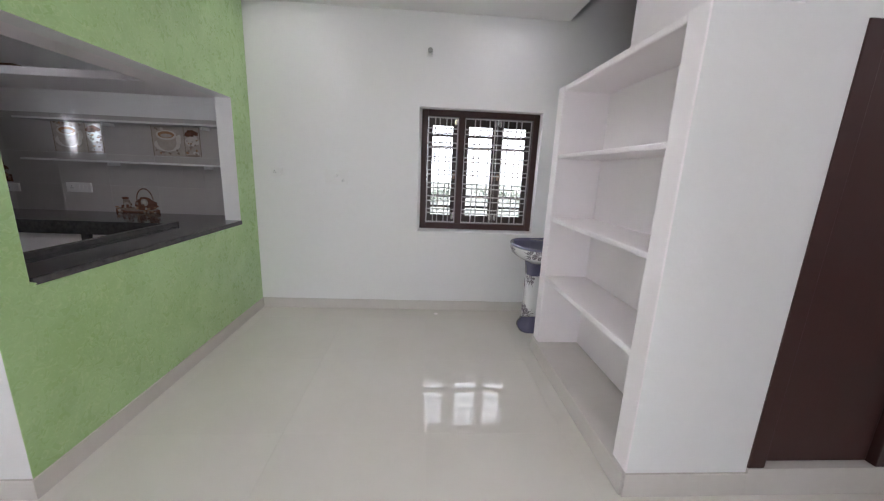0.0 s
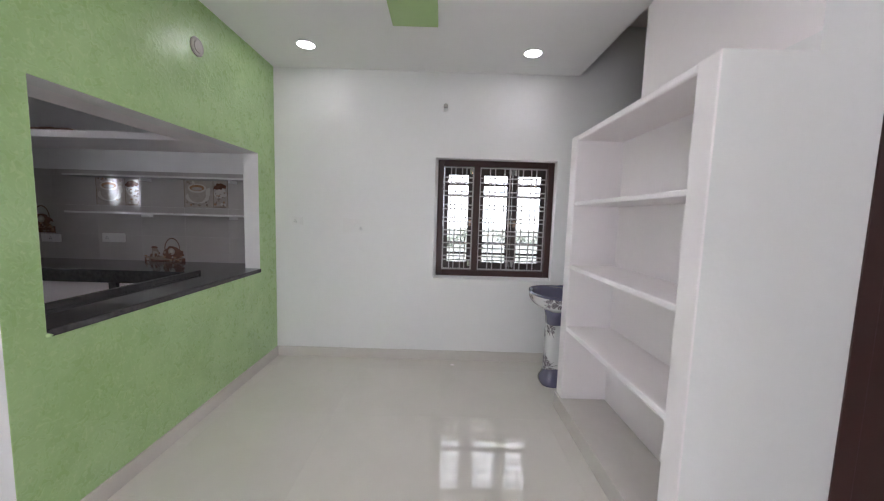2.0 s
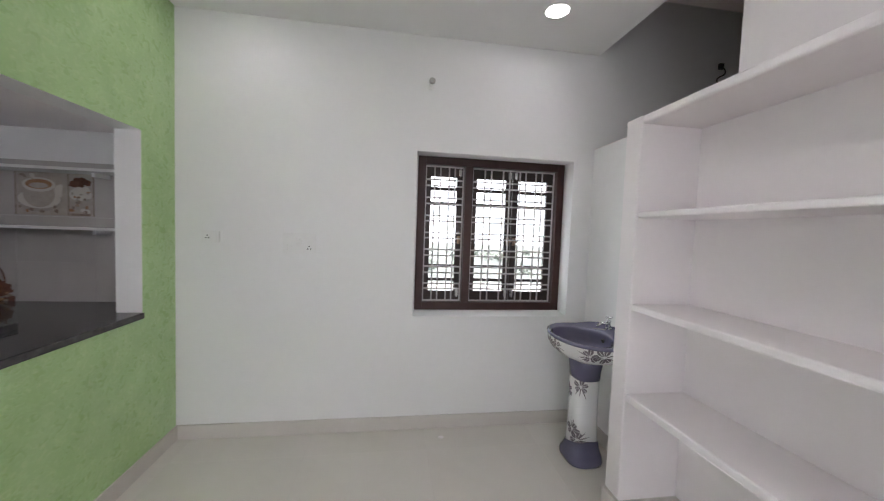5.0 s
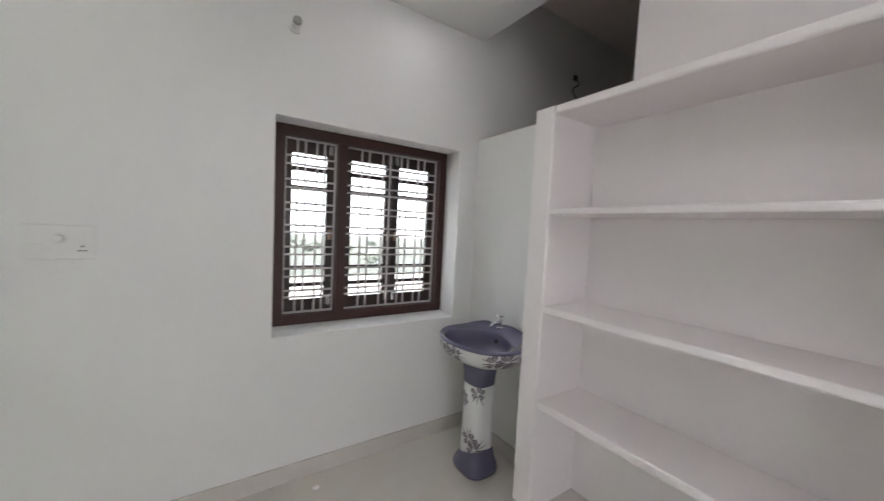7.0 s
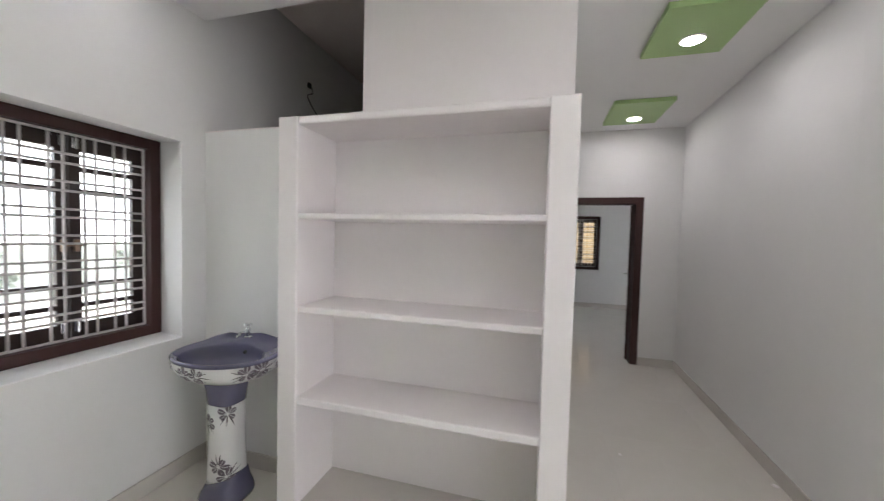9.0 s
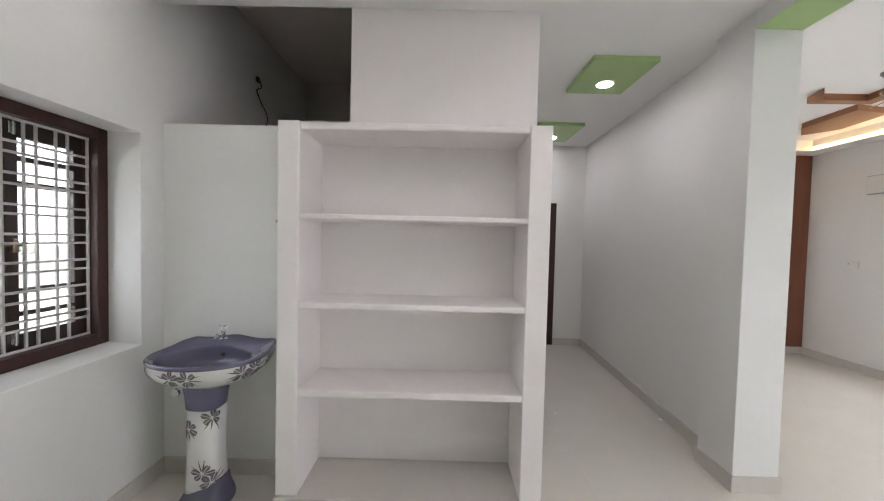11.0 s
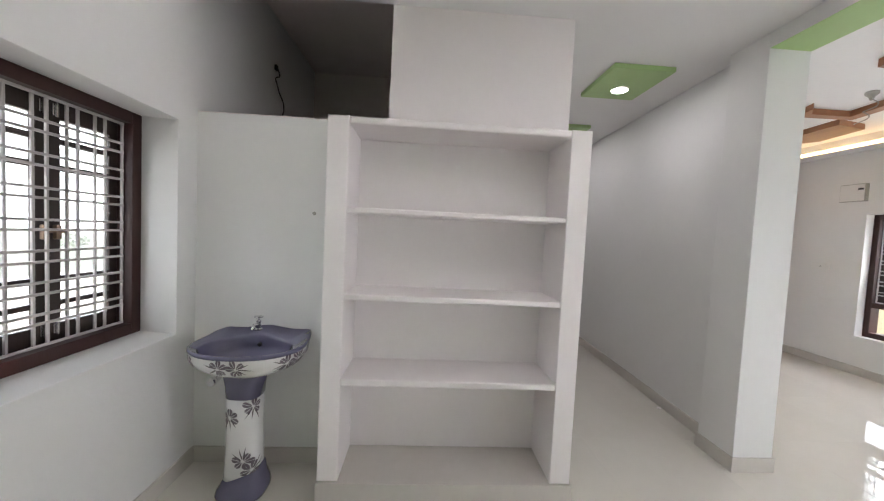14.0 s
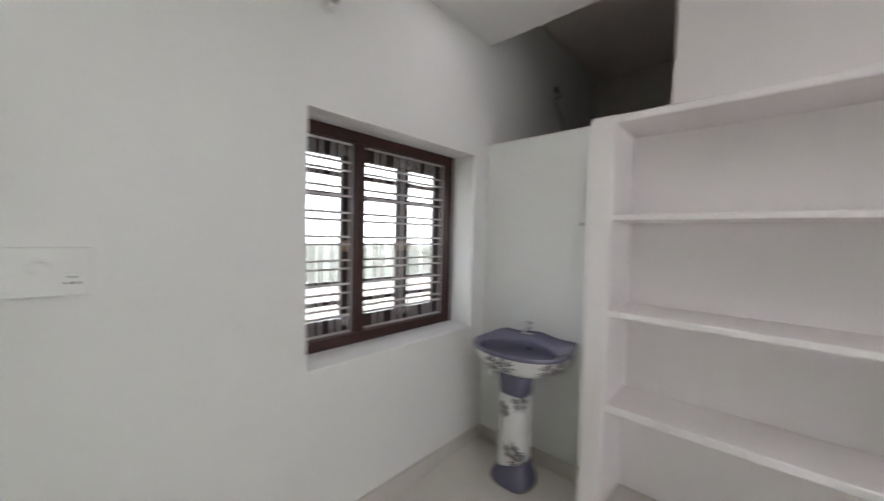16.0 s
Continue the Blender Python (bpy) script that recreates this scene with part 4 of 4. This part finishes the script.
tagged(part("sunshade", box((-0.5, NORTH + 0.30, 2.20), (1.5, NORTH + 0.86, 2.28), 0.01), CEMENT), "grey concrete sunshade slab over the window", "sunshade", kind="structure")
tagged(part("yard", box((-9, NORTH + 0.30, -0.72), (14, 16, -0.66), 0.02), YARD), "pale dry earth yard behind the house", "yard", kind="structure")
bush = random.Random(11)
leaves = bmesh.new()
for k in range(30):
    cx, cy, size = bush.uniform(-18, 34), bush.uniform(17, 44), bush.uniform(0.4, 1.0)
    for q in range(70):
        d = Vector((bush.gauss(0, 1), bush.gauss(0, 1), bush.gauss(0, 1))).normalized() * size * bush.uniform(0.35, 1.0)
        c = Vector((cx, cy, -0.7 + 0.55 * size)) + Vector((d.x, d.y, 0.62 * d.z))
        u = Vector((bush.gauss(0, 1), bush.gauss(0, 1), bush.gauss(0, 1))).normalized()
        w = u.orthogonal().normalized() * bush.uniform(0.05, 0.11)
        u = u * bush.uniform(0.10, 0.20)
        leaves.faces.new([leaves.verts.new(c + e) for e in (-u, w, u, -w)])
tagged(part("shrubs", leaves, LEAF), "low green shrubs in the field behind the house", "shrubs", kind="stuff")

compound = tagged(part("compound_wall", box((-6, -5.2, -0.7), (7, -5.05, 0.75), 0.01), YELLOW), "low yellow compound wall outside the hall windows", "garden wall")

# ---- kitchen wall tiles ----
KX0, KPIT, KROW = -2.187, 0.438, 0.29
tiles = tagged(holder("wall_tiles", -3.2, NORTH, CT), "cream glazed kitchen wall tiles with printed pieces", "wall tiles", kind="structure")


def ktile(x0, x1, z0, z1):
    return under(tiles, part("tile", box((x0 + 0.0004, NORTH - 0.008, z0 + 0.0004), (x1 - 0.0004, NORTH - 0.001, z1 - 0.0004), 0.0005, seg=1), KTILE))


def blob(parent, x, z, a, b, mat, k, name="print", n=20, wob=0.0):
    bm = bmesh.new()
    bm.faces.new([bm.verts.new((x + a * math.cos(t) * (1 + wob * math.sin(3 * t + x * 40)), NORTH - 0.0085 - 0.0004 * k, z + b * math.sin(t) * (1 + wob * math.cos(2 * t + z * 30))))
                  for t in (2 * math.pi * i / n for i in range(n))])
    q = part(name, bm, mat)
    q.parent, q.location = parent, -parent.matrix_world.translation
    return q


def slab_print(parent, x0, x1, z0, z1, mat, k):
    bm = bmesh.new()
    y = NORTH - 0.0085 - 0.0004 * k
    bm.faces.new([bm.verts.new(p) for p in ((x0, y, z0), (x1, y, z0), (x1, y, z1), (x0, y, z1))])
    q = part("print", bm, mat)
    q.parent, q.location = parent, -parent.matrix_world.translation
    return q


edges = [KX0 + 0.327] + [KX0 - KPIT * i for i in range(0, 7)]
prints = {}
for row in range(4):
    z0 = TZ + KROW * row
    z1 = min(z0 + KROW, 1.845)
    for i in range(len(edges) - 1):
        a, b = max(edges[i + 1], KITW + 0.001), edges[i]
        if b - a > 0.02:
            prints[(row, i)] = (ktile(a, b, z0, z1), a, b, z0, z1)
bpy.context.view_layer.update()
for key in ((2, 1), (2, 3)):
    t, a, b, z0, z1 = prints[key]
    w, h = b - a, z1 - z0
    for u0, u1 in ((0.01, 0.66), (0.675, 0.99)):
        bm = bmesh.new()
        bm.faces.new([bm.verts.new((a + u * w, NORTH - 0.0087, z0 + q * h)) for u, q in ((u0, 0.03), (u1, 0.03), (u1, 0.97), (u0, 0.97))])
        q = part("print", bm, PRINT_BEIGE)
        q.parent, q.location = t, -t.matrix_world.translation
    for u0, u1, q0, q1 in ((0.0, 0.016, 0.02, 0.98), (0.66, 0.676, 0.02, 0.98), (0.984, 1.0, 0.02, 0.98), (0.02, 0.30, 0.955, 0.985), (0.45, 0.64, 0.955, 0.985), (0.70, 0.95, 0.03, 0.08)):
        slab_print(t, a + u0 * w, a + u1 * w, z0 + q0 * h, z0 + q1 * h, PRINT_DIM, 2)
    blob(t, a + 0.30 * w, z0 + 0.34 * h, 0.125, 0.07, PRINT_GREY, 1, wob=0.04)
    blob(t, a + 0.30 * w, z0 + 0.37 * h, 0.118, 0.06, PRINT_CREAM, 2)
    blob(t, a + 0.30 * w, z0 + 0.48 * h, 0.088, 0.085, PRINT_BEIGE, 3)
    blob(t, a + 0.30 * w, z0 + 0.68 * h, 0.092, 0.045, PRINT_CREAM, 4)
    blob(t, a + 0.30 * w, z0 + 0.69 * h, 0.074, 0.031, PRINT_TEA, 5)
    blob(t, a + 0.30 * w, z0 + 0.66 * h, 0.052, 0.018, PRINT_BEIGE, 6)
    blob(t, a + 0.55 * w, z0 + 0.55 * h, 0.022, 0.05, PRINT_CREAM, 3, wob=0.2)
    blob(t, a + 0.83 * w, z0 + 0.52 * h, 0.062, 0.05, PRINT_CREAM, 2, wob=0.12)
    for fx, fz, r in ((0.74, 0.72, 0.024), (0.79, 0.78, 0.026), (0.85, 0.79, 0.026), (0.91, 0.76, 0.022), (0.83, 0.70, 0.016)):
        blob(t, a + fx * w, z0 + fz * h, r * 1.2, r * 0.9, PRINT_BROWN, 4, wob=0.18)
    dots = random.Random(int(a * 100))
    for k in range(34):
        side = k % 3 == 0
        fx = dots.uniform(0.03, 0.63) if side else dots.uniform(0.70, 0.96)
        fz = dots.choice((dots.uniform(0.06, 0.22), dots.uniform(0.82, 0.94))) if side else dots.uniform(0.10, 0.60)
        blob(t, a + fx * w, z0 + fz * h, dots.uniform(0.006, 0.016), dots.uniform(0.005, 0.013), dots.choice((PRINT_CREAM, PRINT_DIM, PRINT_GREY, PRINT_DIM, PRINT_TEA)), 5 + k % 4, n=9, wob=0.2)
for key, shift in (((0, 2), 0.0), ((1, 5), 0.02)):
    t, a, b, z0, z1 = prints[key]
    a, b = a + shift, b + shift
    w, h = b - a, z1 - z0
    slab_print(t, a + 0.03 * w, a + 0.97 * w, z0 + 0.002, z0 + 0.24 * h, PRINT_BROWN, 1)
    blob(t, a + 0.5 * w, z0 + 0.24 * h, 0.2, 0.022, PRINT_DIM, 2, wob=0.08)
    blob(t, a + 0.68 * w, z0 + 0.40 * h, 0.105, 0.062, PRINT_BROWN, 3, wob=0.08)
    blob(t, a + 0.68 * w, z0 + 0.58 * h, 0.055, 0.022, PRINT_BROWN, 4, wob=0.1)
    blob(t, a + 0.66 * w, z0 + 0.47 * h, 0.034, 0.036, PRINT_BEIGE, 5)
    blob(t, a + 0.66 * w, z0 + 0.48 * h, 0.018, 0.019, PRINT_CREAM, 6)
    blob(t, a + 0.28 * w, z0 + 0.42 * h, 0.036, 0.06, PRINT_DIM, 3, wob=0.1)
    blob(t, a + 0.28 * w, z0 + 0.36 * h, 0.03, 0.034, PRINT_BEIGE, 4, wob=0.1)
    blob(t, a + 0.27 * w, z0 + 0.60 * h, 0.034, 0.012, PRINT_BROWN, 5)
    dots = random.Random(int(a * 100) + 7)
    for k in range(44):
        fx, fz = dots.uniform(0.06, 0.94), dots.uniform(0.05, 0.36) + (0.12 if k % 5 == 0 else 0)
        blob(t, a + fx * w, z0 + fz * h, dots.uniform(0.007, 0.017), dots.uniform(0.006, 0.014), dots.choice((PRINT_TEA, PRINT_BROWN, PRINT_DIM, PRINT_BEIGE, PRINT_TEA, PRINT_BROWN)), 7 + k % 4, n=9, wob=0.2)
    arc = bmesh.new()
    pts = [(a + 0.68 * w + 0.080 * math.cos(q), z0 + 0.55 * h + 0.115 * math.sin(q)) for q in (math.pi * i / 14 for i in range(15))]
    inn = [(a + 0.68 * w + 0.070 * math.cos(q), z0 + 0.55 * h + 0.104 * math.sin(q)) for q in (math.pi * i / 14 for i in range(15))]
    vo = [arc.verts.new((x, NORTH - 0.0105, z)) for x, z in pts]
    vi = [arc.verts.new((x, NORTH - 0.0105, z)) for x, z in inn]
    for i in range(14):
        arc.faces.new((vo[i], vo[i + 1], vi[i + 1], vi[i]))
    q = part("print", arc, PRINT_BROWN)
    q.parent, q.location = t, -t.matrix_world.translation

# ---- floor tiles ----
floor_tiles = tagged(holder("floor_tiles", 0, 0, 0), "glossy ivory vitrified floor tiles with tight joints", "floor tiles", kind="structure")
SIDE = 0.80
tm = mesh_of("tile", box((-SIDE / 2 + 0.0003, -SIDE / 2 + 0.0003, -0.006), (SIDE / 2 - 0.0003, SIDE / 2 - 0.0003, 0.0), 0.0003, seg=1), TILE)
for i in range(-6, 11):
    for j in range(-5, 6):
        x, y = -0.02 + SIDE * (i + 0.5), 0.27 + SIDE * (j + 0.5)
        if x < 8.4 and -3.6 < y < 4.1:
            t = new("tile", tm)
            t.parent, t.location = floor_tiles, (x, y, 0)
